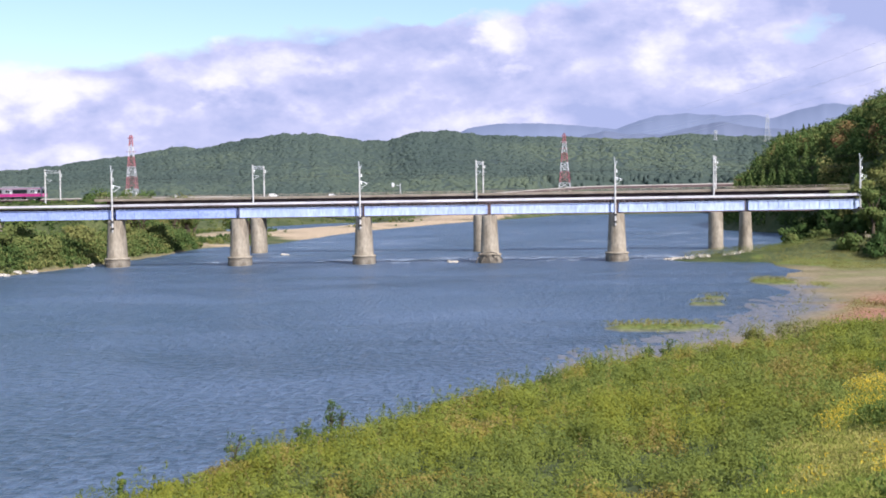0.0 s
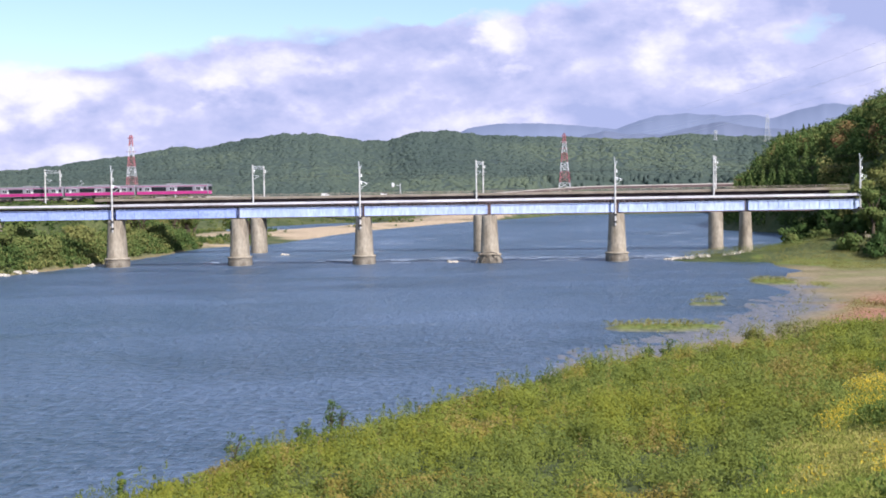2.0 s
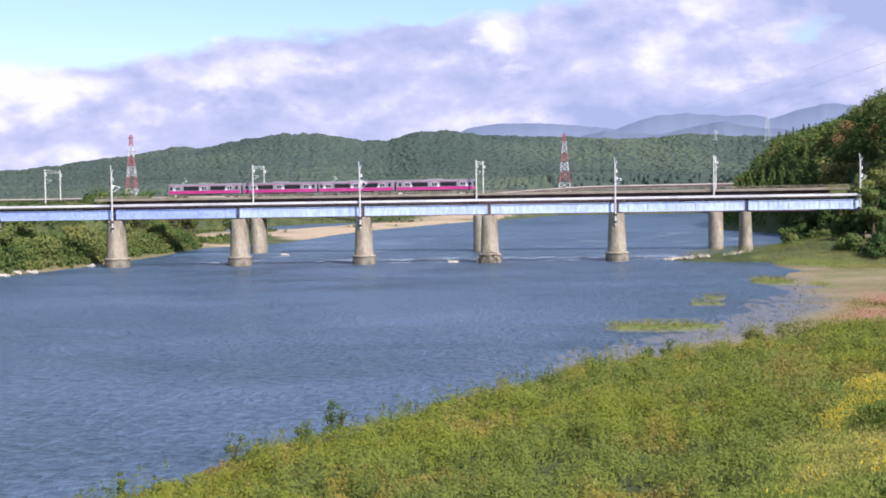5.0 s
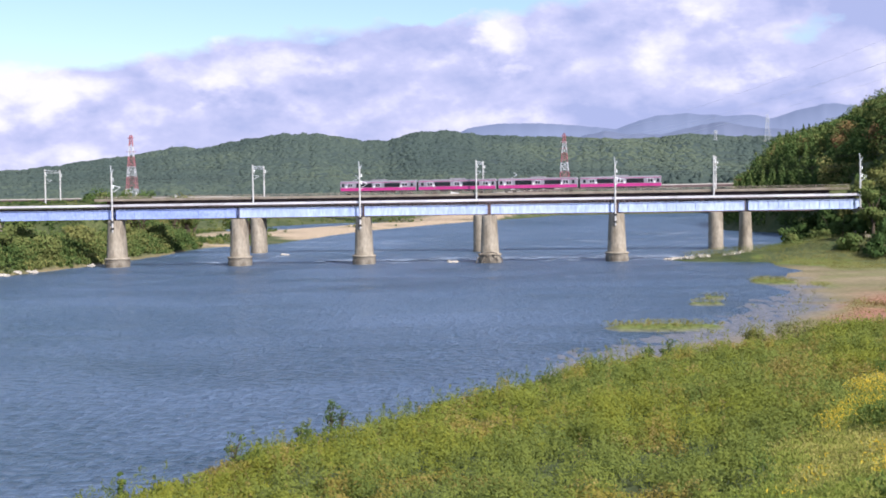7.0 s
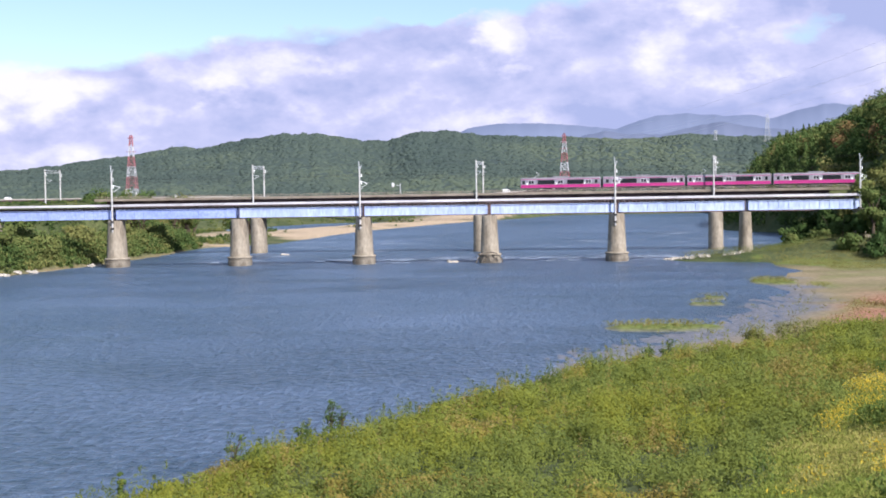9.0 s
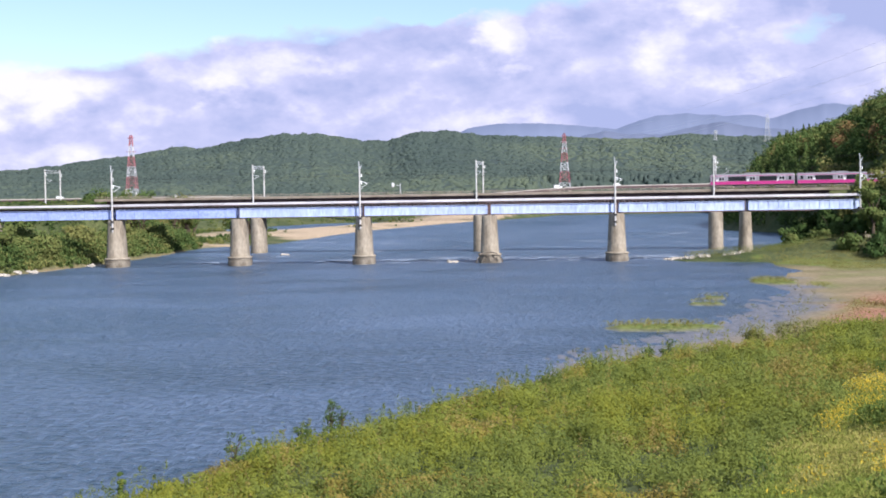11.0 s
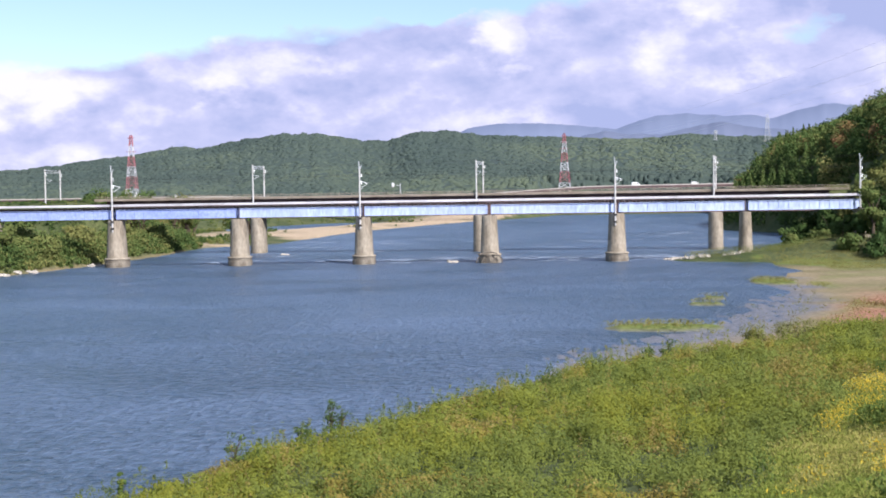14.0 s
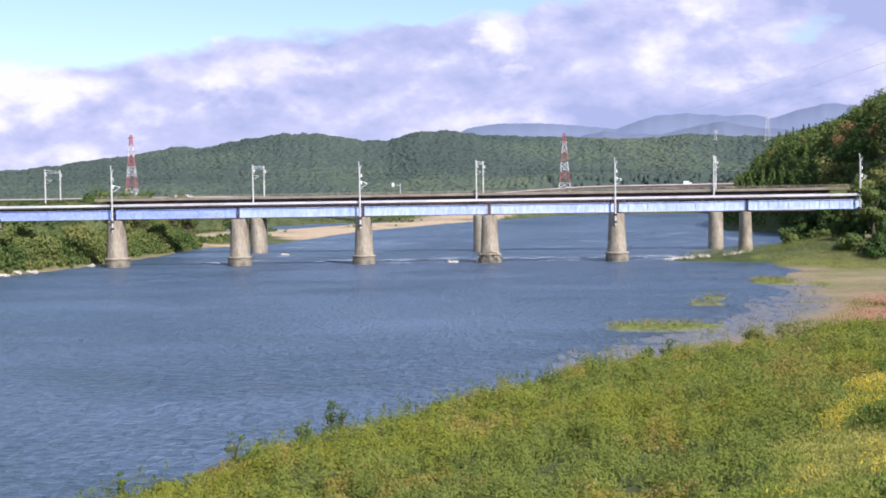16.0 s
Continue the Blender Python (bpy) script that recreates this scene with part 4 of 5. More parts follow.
stops = [-78.4, -21.8, 35.3, 92.1, 150.0]
wires = thing("overhead_wires", pose(RAIL_0[0], RAIL_0[1], 0, 0, 0, RAIL_YAW), "thin dark contact and messenger wires above the rails", "overhead wire")
for s0, s1 in zip(stops, stops[1:]):
    part("messenger_wire", wire_mesh((s0, 0, 20.4), (s1, 0, 20.4), 0.9, 0.02), DARK_TIMBER, wires)
    part("contact_wire", wire_mesh((s0, 0, 19.3), (s1, 0, 19.3), 0.05, 0.02), DARK_TIMBER, wires)
    part("feeder_wire", wire_mesh((s0, -3.4, 22.5), (s1, -3.4, 22.5), 0.8, 0.02), DARK_TIMBER, wires)
stops = [-51.0, -0.1, 50.5, 101.4, NEAR_END - 0.6]
wires = thing("overhead_wires", near_m(0), "thin dark contact and messenger wires above the rails", "overhead wire")
for s0, s1 in zip(stops, stops[1:]):
    part("messenger_wire", wire_mesh((s0, 0, 18.3), (s1, 0, 18.3), 0.8, 0.018), DARK_TIMBER, wires)
    part("contact_wire", wire_mesh((s0, 0, 17.2), (s1, 0, 17.2), 0.05, 0.018), DARK_TIMBER, wires)
    part("feeder_wire", wire_mesh((s0, -2.4, 20.3), (s1, -2.4, 20.3), 0.7, 0.018), DARK_TIMBER, wires)


# ---- pylons ----
def build_pylon(x, y, base, top, width, painted, group):
    root = thing("transmission_tower", pose(x, y, 0), "red and white lattice transmission tower on the hill" if painted else "distant grey lattice transmission tower on the ridge", "pylon", group)
    h = top - base
    levels = [0.0, 0.1, 0.2, 0.3, 0.385, 0.47, 0.555, 0.64, 0.73, 0.82, 0.91, 1.0]
    half = lambda f: width / 2 * (1 - f) ** 1.05 + 0.8
    th = 0.17 if painted else 0.08
    for k, (f0, f1) in enumerate(zip(levels, levels[1:])):
        bm = bmesh.new()
        w0, w1 = half(f0), half(f1)
        z0, z1 = base + h * f0, base + h * f1
        c0 = [(-w0, -w0), (w0, -w0), (w0, w0), (-w0, w0)]
        c1 = [(-w1, -w1), (w1, -w1), (w1, w1), (-w1, w1)]
        for q in range(4):
            a, b = c0[q], c0[(q + 1) % 4]
            ta, tb = c1[q], c1[(q + 1) % 4]
            put_rod(bm, (*a, z0), (*ta, z1), th * 1.2, sides=5)
            put_rod(bm, (*a, z0), (*tb, z1), th * 0.7, sides=4)
            put_rod(bm, (*b, z0), (*ta, z1), th * 0.7, sides=4)
            put_rod(bm, (*ta, z1), (*tb, z1), th * 0.7, sides=4)
        part("tower_section", bm, GALV if not painted else (RED_PAINT if k in (1, 2, 5, 6, 9, 10) else TOWER_WHITE), root)
    for q, f in enumerate((0.72, 0.84, 0.95)):
        z = base + h * f
        bm = bmesh.new()
        ln = (3.6, 3.2, 2.7)[q]
        for sgn in (-1, 1):
            put_rod(bm, (0, 0, z + 0.9), (sgn * ln, 0, z), 0.12, sides=4)
            put_rod(bm, (0, 0, z), (sgn * ln, 0, z), 0.14, sides=4)
        part("cross_arm", bm, GALV if not painted else (RED_PAINT if q != 1 else TOWER_WHITE), root)
    for dx in (-1, 1):
        for dy in (-1, 1):
            w0 = half(0)
            ft = 0.7 if painted else 0.25
            box("foot", (dx * w0 - ft, dx * w0 + ft, dy * w0 - ft, dy * w0 + ft, base - 14, base + 0.4), CONCRETE, root)
    return root


build_pylon(-237.5, 960.0, 21.5, 67.0, 6.6, True, "red and white pylons")
build_pylon(104.0, 1062.0, 22.7, 68.9, 7.6, True, "red and white pylons")
build_pylon(390.0, 1500.0, ground_z(390, 1500), 111.0, 5.0, False, "ridge pylons")
build_pylon(328.0, 1500.0, ground_z(328, 1500), 93.0, 2.0, False, "ridge pylons")
lines = thing("power_line", pose(0, 0, 0), "faint long power cables slung across the valley", "power line")
for dx, z in ((-3.2, 64.0), (3.0, 60.0), (-3.0, 56.0), (3.2, 54.0)):
    part("cable", wire_mesh((104 + dx, 1062, z), (165 + dx * 2, 430, z + 4), 6.0, 0.032, 24), GALV, lines)

# ---- road viaduct far upstream, with traffic ----
ROAD_Y = 800.0
viaduct = thing("road_viaduct", pose(0, ROAD_Y, 0), "long grey road viaduct with pale guard rails far upstream", "viaduct")


def road_z(x):
    """The road climbs towards the wooded side."""
    ease = lambda a, b: float(step(a, b, x))
    return 16.6 + 1.1 * (1 - ease(-180, -60)) + 4.0 * ease(10, 105) + 0.0057 * max(x - 105, 0)


def road_strip(y0, y1, dz0, dz1):
    bm = bmesh.new()
    rings = []
    for k in range(74):
        x = -470 + 10 * k
        z = road_z(x)
        rings.append([bm.verts.new((x, y, z + dz)) for y, dz in ((y0, dz0), (y1, dz0), (y1, dz1), (y0, dz1))])
    for a, b in zip(rings, rings[1:]):
        for k in range(4):
            bm.faces.new((a[k], a[(k + 1) % 4], b[(k + 1) % 4], b[k]))
    bm.faces.new(rings[0][::-1])
    bm.faces.new(rings[-1])
    bmesh.ops.recalc_face_normals(bm, faces=bm.faces)
    return bm


part("deck", road_strip(-4.5, 4.5, -1.3, 0.0), BROWN_STEEL, viaduct)
part("road_surface", road_strip(-4.2, 4.2, 0.004, 0.06), TAN_DECK, viaduct)
for y in (-4.4, 4.4):
    part("guard_rail", road_strip(y - 0.08, y + 0.08, 0.05, 0.62), GUARD, viaduct)
for k in range(17):
    x = -455 + k * 43
    if -80 < x < 175:
        continue
    box("column", (x - 1.2, x + 1.2, -2.6, 2.6, -3, road_z(x) - 1.3), CONCRETE, viaduct)


def build_van(label, long_box):
    glass = bpy.data.materials.get("vehicle_glass") or surface("vehicle_glass", (0.015, 0.018, 0.02), (0.03, 0.032, 0.035), 1.0, 5.0, 0.1, 0)
    tyre_m = bpy.data.materials.get("tyre_rubber") or surface("tyre_rubber", (0.02, 0.02, 0.02), (0.035, 0.035, 0.035), 2.0, 9.0, 0.9, 0.1)
    root = thing("delivery_van", pose(0, ROAD_Y - 2, 0), label, "van")
    ln, h = (5.0, 2.3) if long_box else (4.3, 1.9)
    part("body", put_box(bmesh.new(), -ln / 2, ln / 2 - 0.9, -0.9, 0.9, 0.45, h, 0.12), WHITE_PAINT, root)
    part("bonnet", put_box(bmesh.new(), ln / 2 - 0.92, ln / 2, -0.85, 0.85, 0.45, h * 0.62, 0.1), WHITE_PAINT, root)
    box("side_window", (ln / 2 - 2.0, ln / 2 - 1.0, -0.93, -0.9, h * 0.6, h * 0.85), glass, root)
    for x in (-ln / 2 + 0.9, ln / 2 - 0.9):
        for y in (-0.8, 0.8):
            w = part("wheel", put_rod(bmesh.new(), (x, y - 0.12, 0.33), (x, y + 0.12, 0.33), 0.33, sides=14), tyre_m, root)
    return root


vans = [build_van("white delivery van driving over the viaduct", True), build_van("small white van driving over the viaduct", False), build_van("white van crossing the viaduct near its end", False)]
VAN_X = (-107.6, -70.0, -425.0)

# ---- train ----
def build_train():
    silver = surface("brushed_stainless_steel", (0.26, 0.245, 0.275), (0.34, 0.325, 0.36), 0.4, 6.0, 0.4, 0.02, 0.35, stretch=(0.3, 1, 3))
    pale = surface("pale_door_panel", (0.46, 0.44, 0.48), (0.54, 0.52, 0.56), 0.5, 6.0, 0.4, 0.02, 0.2)
    pink = surface("magenta_band", (0.41, 0.035, 0.18), (0.48, 0.048, 0.22), 0.3, 4.0, 0.45, 0)
    glass = surface("dark_window_glass", (0.012, 0.014, 0.018), (0.02, 0.022, 0.028), 0.6, 3.0, 0.22, 0, spec=0.25)
    grey = surface("grey_underframe", (0.05, 0.05, 0.055), (0.09, 0.085, 0.085), 0.8, 5.0, 0.8, 0.1)
    roof_m = surface("grey_roof", (0.20, 0.19, 0.21), (0.27, 0.26, 0.28), 0.5, 4.0, 0.8, 0.05)
    root = thing("commuter_train", pose(0, 0, 0), "four-car stainless commuter train with a magenta band", "train")
    for c in range(4):
        x0 = -20.0 * (c + 1) + 0.25          # rear end of this carriage
        flip = c % 2 == 1
        loc = (lambda a: x0 + 19.5 - a) if flip else (lambda a: x0 + a)

        def span(a, b):
            p, q = loc(a), loc(b)
            return min(p, q), max(p, q)

        car = part("carriage", put_box(bmesh.new(), x0, x0 + 19.5, -1.45, 1.45, 0.98, 3.42, 0.14), silver, root, "ribbed stainless carriage body")
        part("roof", put_box(bmesh.new(), x0 + 0.15, x0 + 19.35, -1.28, 1.28, 3.38, 3.62, 0.1), roof_m, car)
        for sg in (-1, 1):
            y0, y1 = sorted((sg * 1.45, sg * 1.475))
            ya, yb = sorted((sg * 1.455, sg * 1.49))
            part("band", put_box(bmesh.new(), x0 + 0.15, x0 + 19.35, y0, y1, 1.12, 1.86), pink, car)
            part("thin_band", put_box(bmesh.new(), x0 + 0.15, x0 + 19.35, y0, y1, 3.12, 3.22), pink, car)
            for a, b in ((4.1, 8.1), (11.2, 15.3)):
                p, q = span(a, b)
                part("window", put_box(bmesh.new(), p, q, ya, yb, 1.95, 2.98), glass, car)
            for a, b in ((0.8, 1.4), (18.4, 19.0)):
                p, q = span(a, b)
                part("window", put_box(bmesh.new(), p, q, ya, yb, 2.1, 2.88), glass, car)
            for a in (2.2, 9.0, 16.1):
                p, q = span(a, a + 1.5)
                door = part("door", put_box(bmesh.new(), p, q, ya, yb, 1.99, 3.05), pale, car)
                for w in (0.18, 0.82):
                    pw, qw = span(a + w, a + w + 0.5)
                    yc, yd = sorted((sg * 1.49, sg * 1.5))
                    part("window", put_box(bmesh.new(), pw, qw, yc, yd, 2.12, 2.85), glass, car)
                pw, qw = span(a + 1.55, a + 2.0)
                part("door_panel", put_box(bmesh.new(), pw, qw, ya, yb, 1.85, 2.35), WHITE_PAINT, car)
        for a in (2.9, 16.6):
            bmt = put_box(bmesh.new(), x0 + a - 1.6, x0 + a + 1.6, -1.1, 1.1, 0.35, 0.8, 0.05)
            part("bogie", bmt, grey, car)
            for dx in (-1.05, 1.05):
                part("axle_wheels", put_rod(put_rod(put_rod(bmesh.new(), (x0 + a + dx, -0.6, 0.43), (x0 + a + dx, -0.48, 0.43), 0.43, sides=16), (x0 + a + dx, 0.48, 0.43), (x0 + a + dx, 0.6, 0.43), 0.43, sides=16), (x0 + a + dx, -0.5, 0.43), (x0 + a + dx, 0.5, 0.43), 0.08), grey, car)
        for a, b in ((5.4, 7.6), (8.3, 10.6), (11.4, 13.6)):
            part("equipment_box", put_box(bmesh.new(), x0 + a, x0 + b, -1.2, 1.2, 0.38, 0.97, 0.05), grey, car)
        part("air_conditioner", put_box(bmesh.new(), x0 + 7.9, x0 + 11.6, -0.95, 0.95, 3.6, 3.88, 0.1), roof_m, car)
        if c in (1, 3):
            bp = bmesh.new()
            xx = x0 + 4.0
            for y in (-0.5, 0.5):
                put_rod(bp, (xx - 0.9, y, 3.65), (xx + 0.5, y * 0.8, 4.35), 0.04)
                put_rod(bp, (xx + 0.5, y * 0.8, 4.35), (xx - 0.2, y * 0.6, 4.98), 0.035)
            put_rod(bp, (xx - 0.2, -0.8, 5.0), (xx - 0.2, 0.8, 5.0), 0.04)
            part("pantograph", bp, GALV, car)
        if c < 3:
            part("gangway", put_box(bmesh.new(), x0 - 0.5, x0 + 0.02, -0.6, 0.6, 1.0, 3.1, 0.05), grey, car)
        for end, x, sg in ((c == 0, x0 + 19.5, 1), (c == 3, x0, -1)):
            if end:
                xa, xb = sorted((x, x + sg * 0.03))
                part("windscreen", put_box(bmesh.new(), xa, xb, -1.25, 1.25, 1.95, 3.05), glass, car)
                part("front_band", put_box(bmesh.new(), xa, xb, -1.3, 1.3, 1.12, 1.85), pink, car)
                for y in (-0.95, 0.95):
                    part("headlight", put_box(bmesh.new(), xa - 0.01, xb + 0.02, y - 0.15, y + 0.15, 1.35, 1.55), WHITE_PAINT, car)
    return root


train = build_train()


def train_pose(t):
    x, y = on_rail(-80.2 + 23.02 * t - 0.016 * t * t)
    return pose(x, y, 14.3, 0, 0, RAIL_YAW)


# ---- trees and scrub ----
def build_tree(x, y, h, r, tint, seed, label, leaves=900, conifer=False, size=(0.22, 0.45), name="tree"):
    rng = np.random.default_rng(seed)
    z = ground_z(x, y) - 0.2
    root = thing(name, pose(x, y, z), label, "tree" if name == "tree" else "shrub")
    bm = put_rod(bmesh.new(), (0, 0, 0), (0.1 * r * 0.3, 0, h * 0.55), 0.035 * h, 0.016 * h, 9)
    for k in range(7):
        a = k * 2.4 + seed
        z0 = h * (0.2 + 0.05 * k)
        put_rod(bm, (0, 0, z0), (math.cos(a) * r * 0.65, math.sin(a) * r * 0.65, z0 + h * 0.3), 0.012 * h, 0.004 * h, 6)
    part("trunk", bm, BARK, root)
    P, out = crown_points(0, 0, 0, h, r, leaves, rng, lumps=13, low=0.02 if name == "shrub" else 0.12, cone=conifer)
    me = leaf_mesh("crown", P, rng.uniform(size[0], size[1], leaves), 0.55, 0.2, tint + rng.normal(size=leaves) * 0.05, TREE_LEAF, rng, 0.8, out=out * 0.8)
    ob = new("crown", me)
    ob.parent = root
    return root


for k, (x, y, h, r, tint) in enumerate((
        (94.5, 270, 13.5, 4.4, 0.6), (98.5, 276, 15.0, 4.6, 0.7), (103, 268, 17.0, 5.5, 0.5), (95.5, 266, 15.0, 4.6, 0.35), (99, 262, 17.0, 5.5, 0.22), (104, 272, 18, 6.0, 0.3), (92.5, 276, 11.0, 3.8, 0.6), (91.5, 284, 10.5, 3.0, 0.75), (82.0, 244, 5.0, 2.4, 0.15), (87.0, 245, 8.5, 3.0, 0.12), (90.5, 249, 12.0, 4.0, 0.2), (82.6, 240, 11.5, 2.6, 0.5), (96.0, 284, 16.8, 3.2, 0.6), (95.2, 282, 16.8, 2.8, 0.45), (99.5, 284, 17.5, 4.0, 0.7), (98.0, 287, 16.5, 3.4, 0.75), (79.0, 247, 5.0, 2.3, 0.25), (90.5, 264, 9.0, 3.4, 0.2), (96, 256, 13, 5.0, 0.15),
        (104, 256, 16, 6.0, 0.25), (110, 266, 19, 6.5, 0.3), (87.5, 283, 8.5, 3.2, 0.25), (84.5, 296, 7.5, 3.4, 0.15), (91, 300, 8.5, 3.8, 0.3), (97, 306, 9.0, 4.0, 0.2))):
    build_tree(x, y, h, r, tint, 100 + k, "dense dark green broadleaf tree beside the bridge end", 1700)
for k, (x, y, h, r, tint) in enumerate((
        (81, 268, 4.2, 2.4, 0.5), (77, 277, 3.6, 2.2, 0.55), (86, 258, 4.5, 2.6, 0.3), (80, 289, 5, 2.6, 0.35), (92, 248, 5.5, 3.0, 0.3), (80, 231, 4.6, 2.6, 0.15), (84, 233, 6.5, 3.0, 0.2), (88, 236, 7.5, 3.4, 0.12), (77.5, 238, 3.6, 2.4, 0.45), (85, 228, 4.5, 2.6, 0.3))):
    build_tree(x, y, h, r, tint, 200 + k, "leafy green shrub on the grassy spit", 900, name="shrub")
for k, (x, y, h, r, tint) in enumerate((
        (-84, 238, 6.2, 3.6, 0.55), (-91, 246, 7.0, 4.2, 0.45), (-80, 252, 5.2, 3.0, 0.6), (-88, 262, 6.4, 3.8, 0.5), (-97, 256, 7.0, 4.5, 0.55), (-78, 272, 5.0, 2.8, 0.7),
        (-84, 284, 6.0, 3.4, 0.75), (-77, 296, 5.2, 3.0, 0.6), (-92, 232, 6.0, 3.6, 0.6), (-80, 312, 5.5, 3.2, 0.72), (-76, 330, 4.5, 2.8, 0.55), (-86, 330, 6.0, 3.6, 0.5), (-100, 280, 7.5, 4.5, 0.45))):
    build_tree(x, y, h, r, tint, 300 + k, "rounded olive-green willow shrub on the river bank", 1500, name="shrub")
# trees on the far shore that rise behind the line
grove = random.Random(31)
for k in range(30):
    y = grove.uniform(385, 450)
    a = grove.uniform(-0.285, -0.235) if k < 18 else grove.uniform(-0.215, -0.13)
    build_tree(a * y, y, grove.uniform(16.8, 18.8) if k < 18 else grove.uniform(15.0, 16.5), grove.uniform(2.6, 4.2), grove.uniform(0.25, 0.7), 500 + k, "low olive-green tree behind the railway bank", 420, size=(0.3, 0.6))
# saplings that stand out along the near shore
for k, (x, y, h, r, tint) in enumerate(((-9.3, 54.8, 2.1, 0.55, 0.42), (-5.9, 64.0, 2.5, 0.4, 0.3), (-5.4, 64.8, 2.1, 0.45, 0.35), (-7.0, 60.7, 1.7, 0.45, 0.4), (-13.2, 50.5, 1.6, 0.25, 0.35), (14.6, 89.0, 1.7, 0.6, 0.35), (16.0, 89.8, 1.9, 0.6, 0.3), (24.2, 94.5, 1.9, 1.6, 0.74), (27.5, 97.0, 2.1, 1.9, 0.70), (30.6, 98.5, 1.7, 1.5, 0.72), (35.5, 101.5, 1.7, 0.6, 0.2), (38.0, 104.0, 1.9, 0.9, 0.25))):
    build_tree(x, y, h, r, tint, 400 + k, "young dark sapling rising above the bank weeds", 420 if r < 1 else 2600, size=(0.04, 0.09), name="shrub")


def build_scrub():
    rng = np.random.default_rng(77)
    pts, size, tint, outs = [], [], [], []
    X, Y = rng.uniform(-175, -60, 7000), rng.uniform(205, 620, 7000)
    z, cov = land(X, Y)
    Yb = rng.uniform(208, 372, 2600)
    Xb = bank_x(LEFT_BANK, Yb) - rng.uniform(0.8, 16, 2600)
    Xc, Yc = rng.uniform(-135, -74, 2400), rng.uniform(225, 400, 2400)
    Xd, Yd = rng.uniform(-190, 10, 5200), rng.uniform(480, 900, 5200)
    X, Y = np.concatenate([X, Xb, Xc, Xd]), np.concatenate([Y, Yb, Yc, Yd])
    z, cov = land(X, Y)
    ok = (z > 0.12) & (X / Y > -0.375) & ((Y < 430) | (rng.random(len(X)) < 0.6)) & (cov["sand"] < 0.4) & (X < bank_x(LEFT_BANK, Y))
    for x, y, zz in zip(X[ok], Y[ok], z[ok]):
        h = (rng.uniform(1.3, 4.0) if zz > 1.2 else rng.uniform(0.8, 2.2)) if zz < 9 else rng.uniform(0.5, 1.3)
        n = 34
        p, o = crown_points(x, y, zz - 0.3, h, h * 0.6, n, rng, low=0.02)
        pts.append(p)
        outs.append(o)
        size.append(rng.uniform(0.19, 0.40, n))
        tint.append(0.46 + 1.1 * float(fbm(x * 0.06, y * 0.06, 14)) + rng.normal() * 0.12 + rng.normal(size=n) * 0.04)
    me = leaf_mesh("bank_scrub", np.concatenate(pts), np.concatenate(size), 0.5, 0.3, np.concatenate(tint), TREE_LEAF, rng, 0.8, out=np.concatenate(outs) * 0.8)
    tagged(new("bank_scrub", me), "olive-green scrub covering the far river bank", "vegetation", kind="stuff")
    # weeds on the spit and the mud flats
    X, Y = rng.uniform(6, 110, 46000), rng.uniform(90, 300, 46000)
    z, cov = land(X, Y)
    keep = (X / Y < 0.42) & (z > 0.02) & ((cov["weed"] > 0.5) | ((Y > 219 + fbm(X * 0.1, Y * 0.1, 12) * 12) & (z > 0.25)) | ((cov["wet"] > 0.3) & (rng.random(46000) < 0.07)) | ((cov["rust"] > 0.5) & (rng.random(46000) < 0.12)))
    k = np.repeat(np.nonzero(keep)[0], 10)
    n = len(k)
    f = rng.random(n)
    hh = np.where(Y[k] > 240, 1.3, 0.45)
    C = np.stack([X[k] + rng.normal(size=n) * 0.4, Y[k] + rng.normal(size=n) * 0.4, z[k] + hh * f], 1)
    t = np.where(cov["rust"][k] > 0.5, 1.0, np.where(Y[k] > 240, 0.68 + 0.7 * fbm(X * 0.12, Y * 0.12, 19)[k], 0.82)) + rng.normal(size=n) * 0.06
    me = leaf_mesh("shore_weeds", C, rng.uniform(0.07, 0.17, n), 0.35, 0.7, t, TREE_LEAF, rng, 0.9)
    tagged(new("shore_weeds", me), "low yellow-green and rusty weeds on the mud flats", "vegetation", kind="stuff")


build_scrub()


# ---- stones ----
def build_rock_mesh(seed):
    rng = random.Random(seed)
    bm = bmesh.new()
    bmesh.ops.create_icosphere(bm, subdivisions=2, radius=1.0)
    off = Vector((rng.uniform(0, 50), rng.uniform(0, 50), 0))
    for v in bm.verts:
        v.co *= 0.75 + 0.55 * noise.noise(v.co * 1.1 + off)
        v.co.z *= 0.65
    me = bpy.data.meshes.new("boulder")
    bm.to_mesh(me)
    bm.free()
    me.materials.append(STONE)
    return me


rocks = [build_rock_mesh(k) for k in range(5)]
rr = random.Random(4)
for k in range(76):
    if k < 54:
        f = rr.random()
        x, y, sc, lab = 45.0 + 13 * f + rr.gauss(0, 0.5), 250.5 - 6.5 * f + rr.gauss(0, 0.8), rr.uniform(0.25, 0.75), "pale boulder of the riprap spit"
    elif k < 66:
        f = rr.random()
        y = 212 + 26 * f if k < 63 else 258 + 4 * f
        x, sc, lab = float(bank_x(LEFT_BANK, y)) + rr.uniform(0.2, 1.6), rr.uniform(0.5, 1.1), "pale stone at the foot of the river bank"
    else:
        x, y, sc, lab = rr.choice(((-0.6, 254.0), (1.4, 254.3), (2.4, 254.1), (-41.0, 305.0), (-38.5, 304.0))) + (rr.uniform(0.5, 0.9), "dark wet rock breaking the river surface")
        x += rr.uniform(-0.8, 0.8)
    ob = new("boulder", rocks[k % 5])
    ob.matrix_basis = pose(x, y, max(ground_z(x, y), -0.1) + sc * 0.2, 0, 0, rr.uniform(0, 360)) @ Matrix.Scale(sc, 4)
    tagged(ob, lab, "boulder", "riprap stones" if k < 54 else "shore stones")


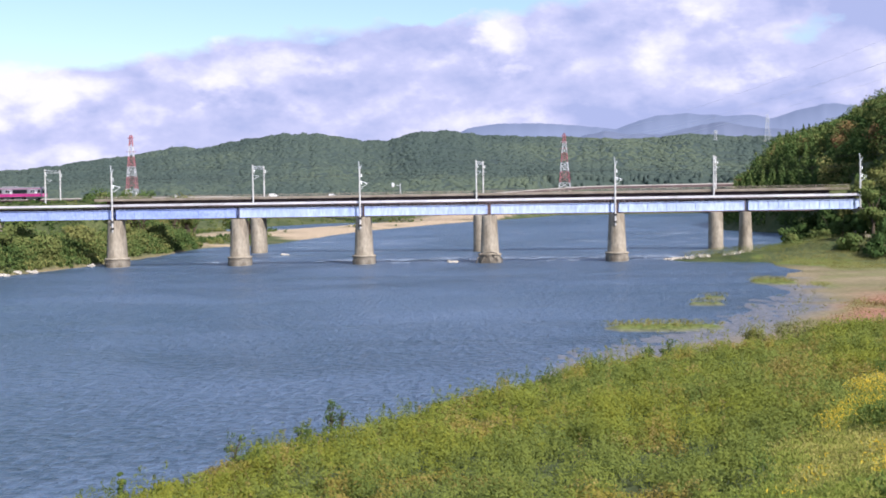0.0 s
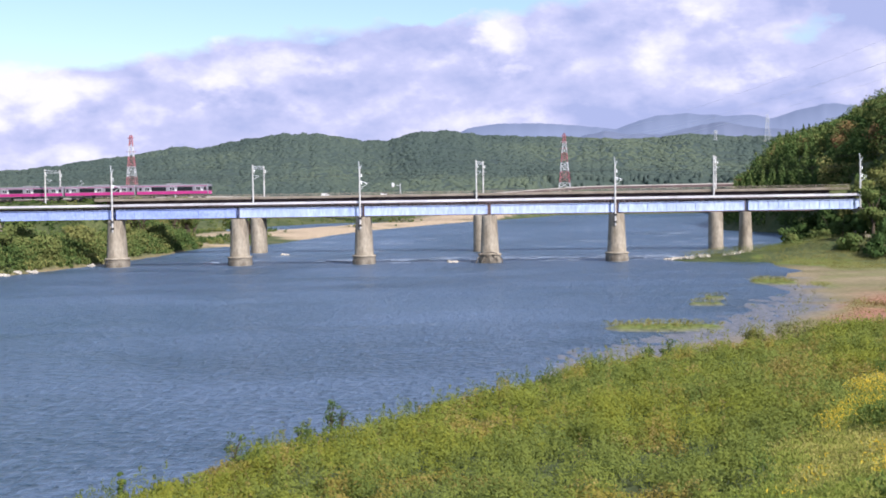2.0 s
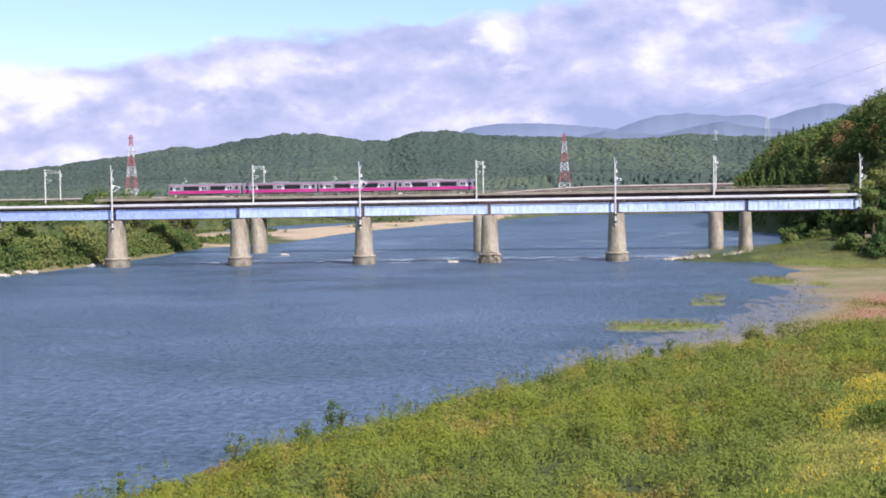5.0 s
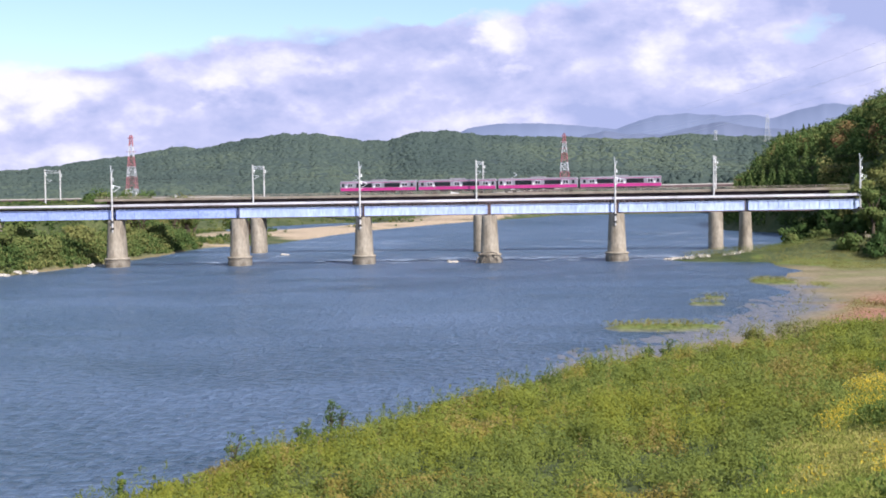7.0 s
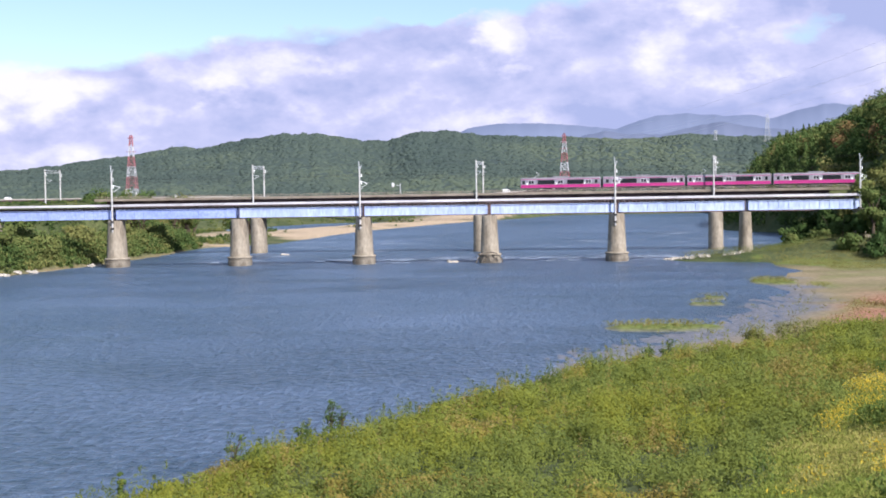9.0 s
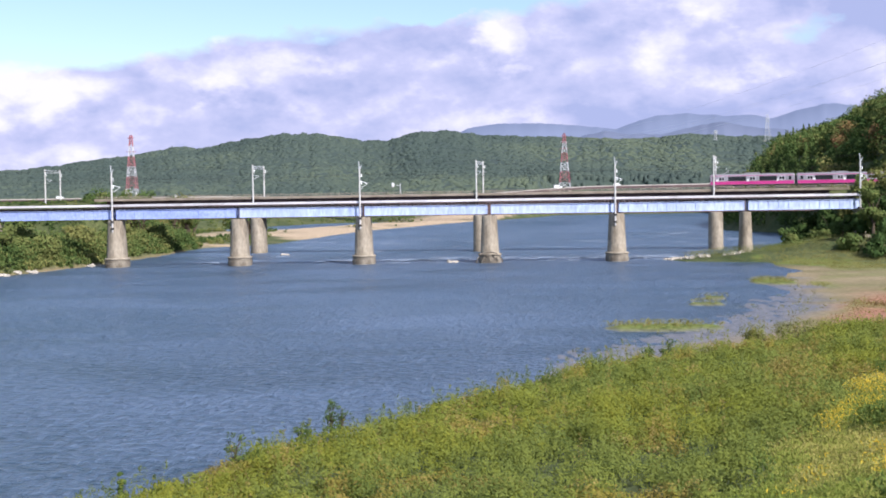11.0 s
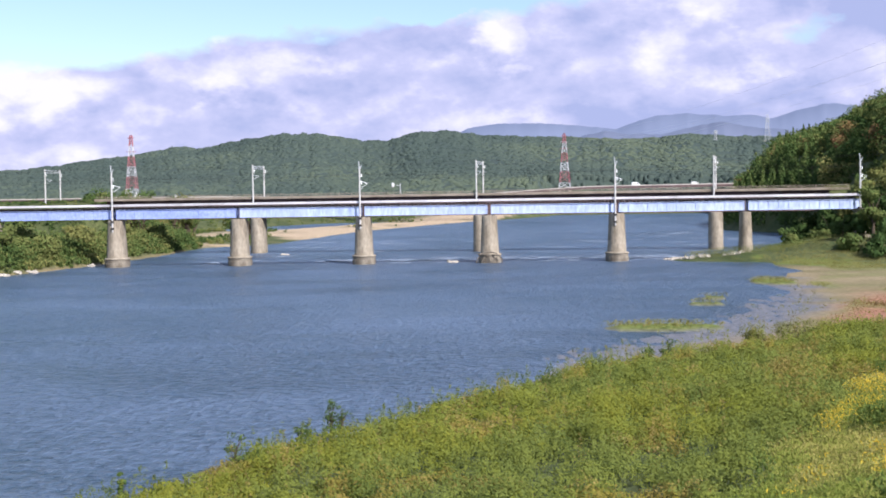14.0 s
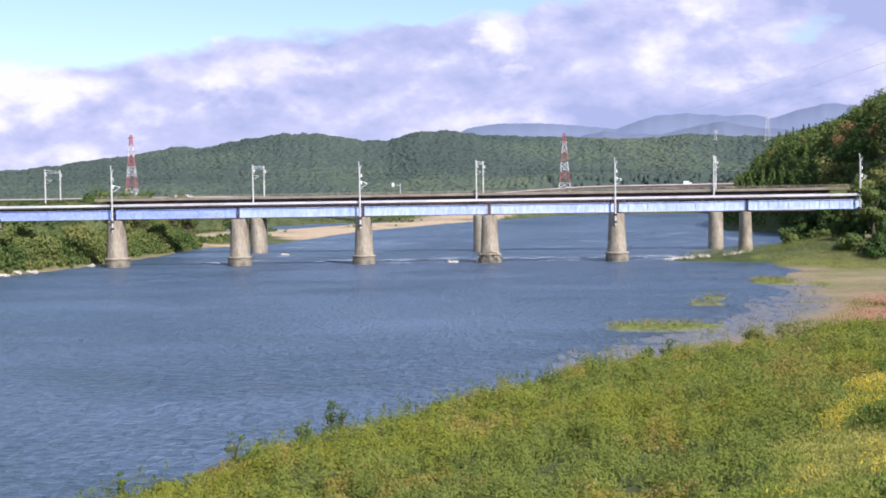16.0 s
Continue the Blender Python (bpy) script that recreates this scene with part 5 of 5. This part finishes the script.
# ---- driftwood against one pier ----
def build_drift():
    root = thing("driftwood", near_m(SPAN * 3) @ pose(0, -3.4, 0), "tangle of grey driftwood branches caught on the pier", "driftwood")
    rng = random.Random(9)
    bark = surface("grey_driftwood", (0.12, 0.10, 0.08), (0.22, 0.19, 0.15), 2.0, 9.0, 0.95, 0.3)
    for k in range(9):
        a = math.pi * k / 8
        p = (-2.6 * math.cos(a), rng.uniform(-0.3, 0.3), 0.1 + 2.2 * math.sin(a))
        q = (-2.6 * math.cos(a + 0.5), rng.uniform(-0.3, 0.3), 0.1 + 2.2 * math.sin(a + 0.5))
        part("branch", put_rod(bmesh.new(), p, q, 0.14, 0.07, 6), bark, root)
    for k in range(5):
        part("branch", put_rod(bmesh.new(), (rng.uniform(-2, 2), -0.3, 0.0), (rng.uniform(-2, 2), 0.1, rng.uniform(0.6, 2.0)), 0.09, 0.05, 6), bark, root)


build_drift()


# ---- foam where the current breaks round the piers ----
def build_foam():
    rng = np.random.default_rng(21)
    foam_m = surface("river_foam", (0.22, 0.28, 0.38), (0.46, 0.52, 0.62), 0.9, 5.0, 0.7, 0.1)
    bm = bmesh.new()

    def streak(x, y, ln, w):
        n = 6
        up, dn = [], []
        for k in range(n + 1):
            f = k / n
            wd = w * math.sin(math.pi * min(max(f, 0.04), 0.96)) * rng.uniform(0.5, 1.2)
            xx = x + (f - 0.5) * ln
            yy = y + 0.6 * math.sin(f * 4 + x)
            up.append(bm.verts.new((xx, yy + wd, 0.035)))
            dn.append(bm.verts.new((xx, yy - wd, 0.035)))
        for k in range(n):
            bm.faces.new((dn[k], dn[k + 1], up[k + 1], up[k]))

    for k in range(60):
        streak(rng.uniform(-62, 62), rng.normal(268, 7), rng.uniform(2.0, 7.0), rng.uniform(0.3, 1.1))
    for k in range(46):
        streak(rng.uniform(12, 52), rng.normal(266, 5), rng.uniform(3.0, 9.0), rng.uniform(0.5, 1.8))
    for k in range(44):
        streak(rng.uniform(-26, 4), rng.normal(266, 5), rng.uniform(3.0, 10.0), rng.uniform(0.5, 1.8))
    for k in range(60):
        streak(rng.uniform(-45, 95), rng.uniform(285, 480), rng.uniform(3.0, 12.0), rng.uniform(0.5, 2.0))
    for k in range(90):
        streak(rng.uniform(-60, 40), rng.uniform(90, 240), rng.uniform(0.4, 1.8), rng.uniform(0.05, 0.16))
    tagged(mesh_obj("foam", bm, foam_m), "thin white streaks of broken water round the piers", "foam", kind="stuff")


build_foam()


def motions():
    walk(train, [(float(k), train_pose(k)) for k in range(17)])
    walk(water, [(float(k), pose(-0.25 * k, -0.6 * k, 0)) for k in range(17)])
    for van, x0 in zip(vans, VAN_X):
        walk(van, [(float(k), pose(x0 + 16.5 * k, ROAD_Y - 2, road_z(x0 + 16.5 * k) + 0.06)) for k in range(17)])


motions()
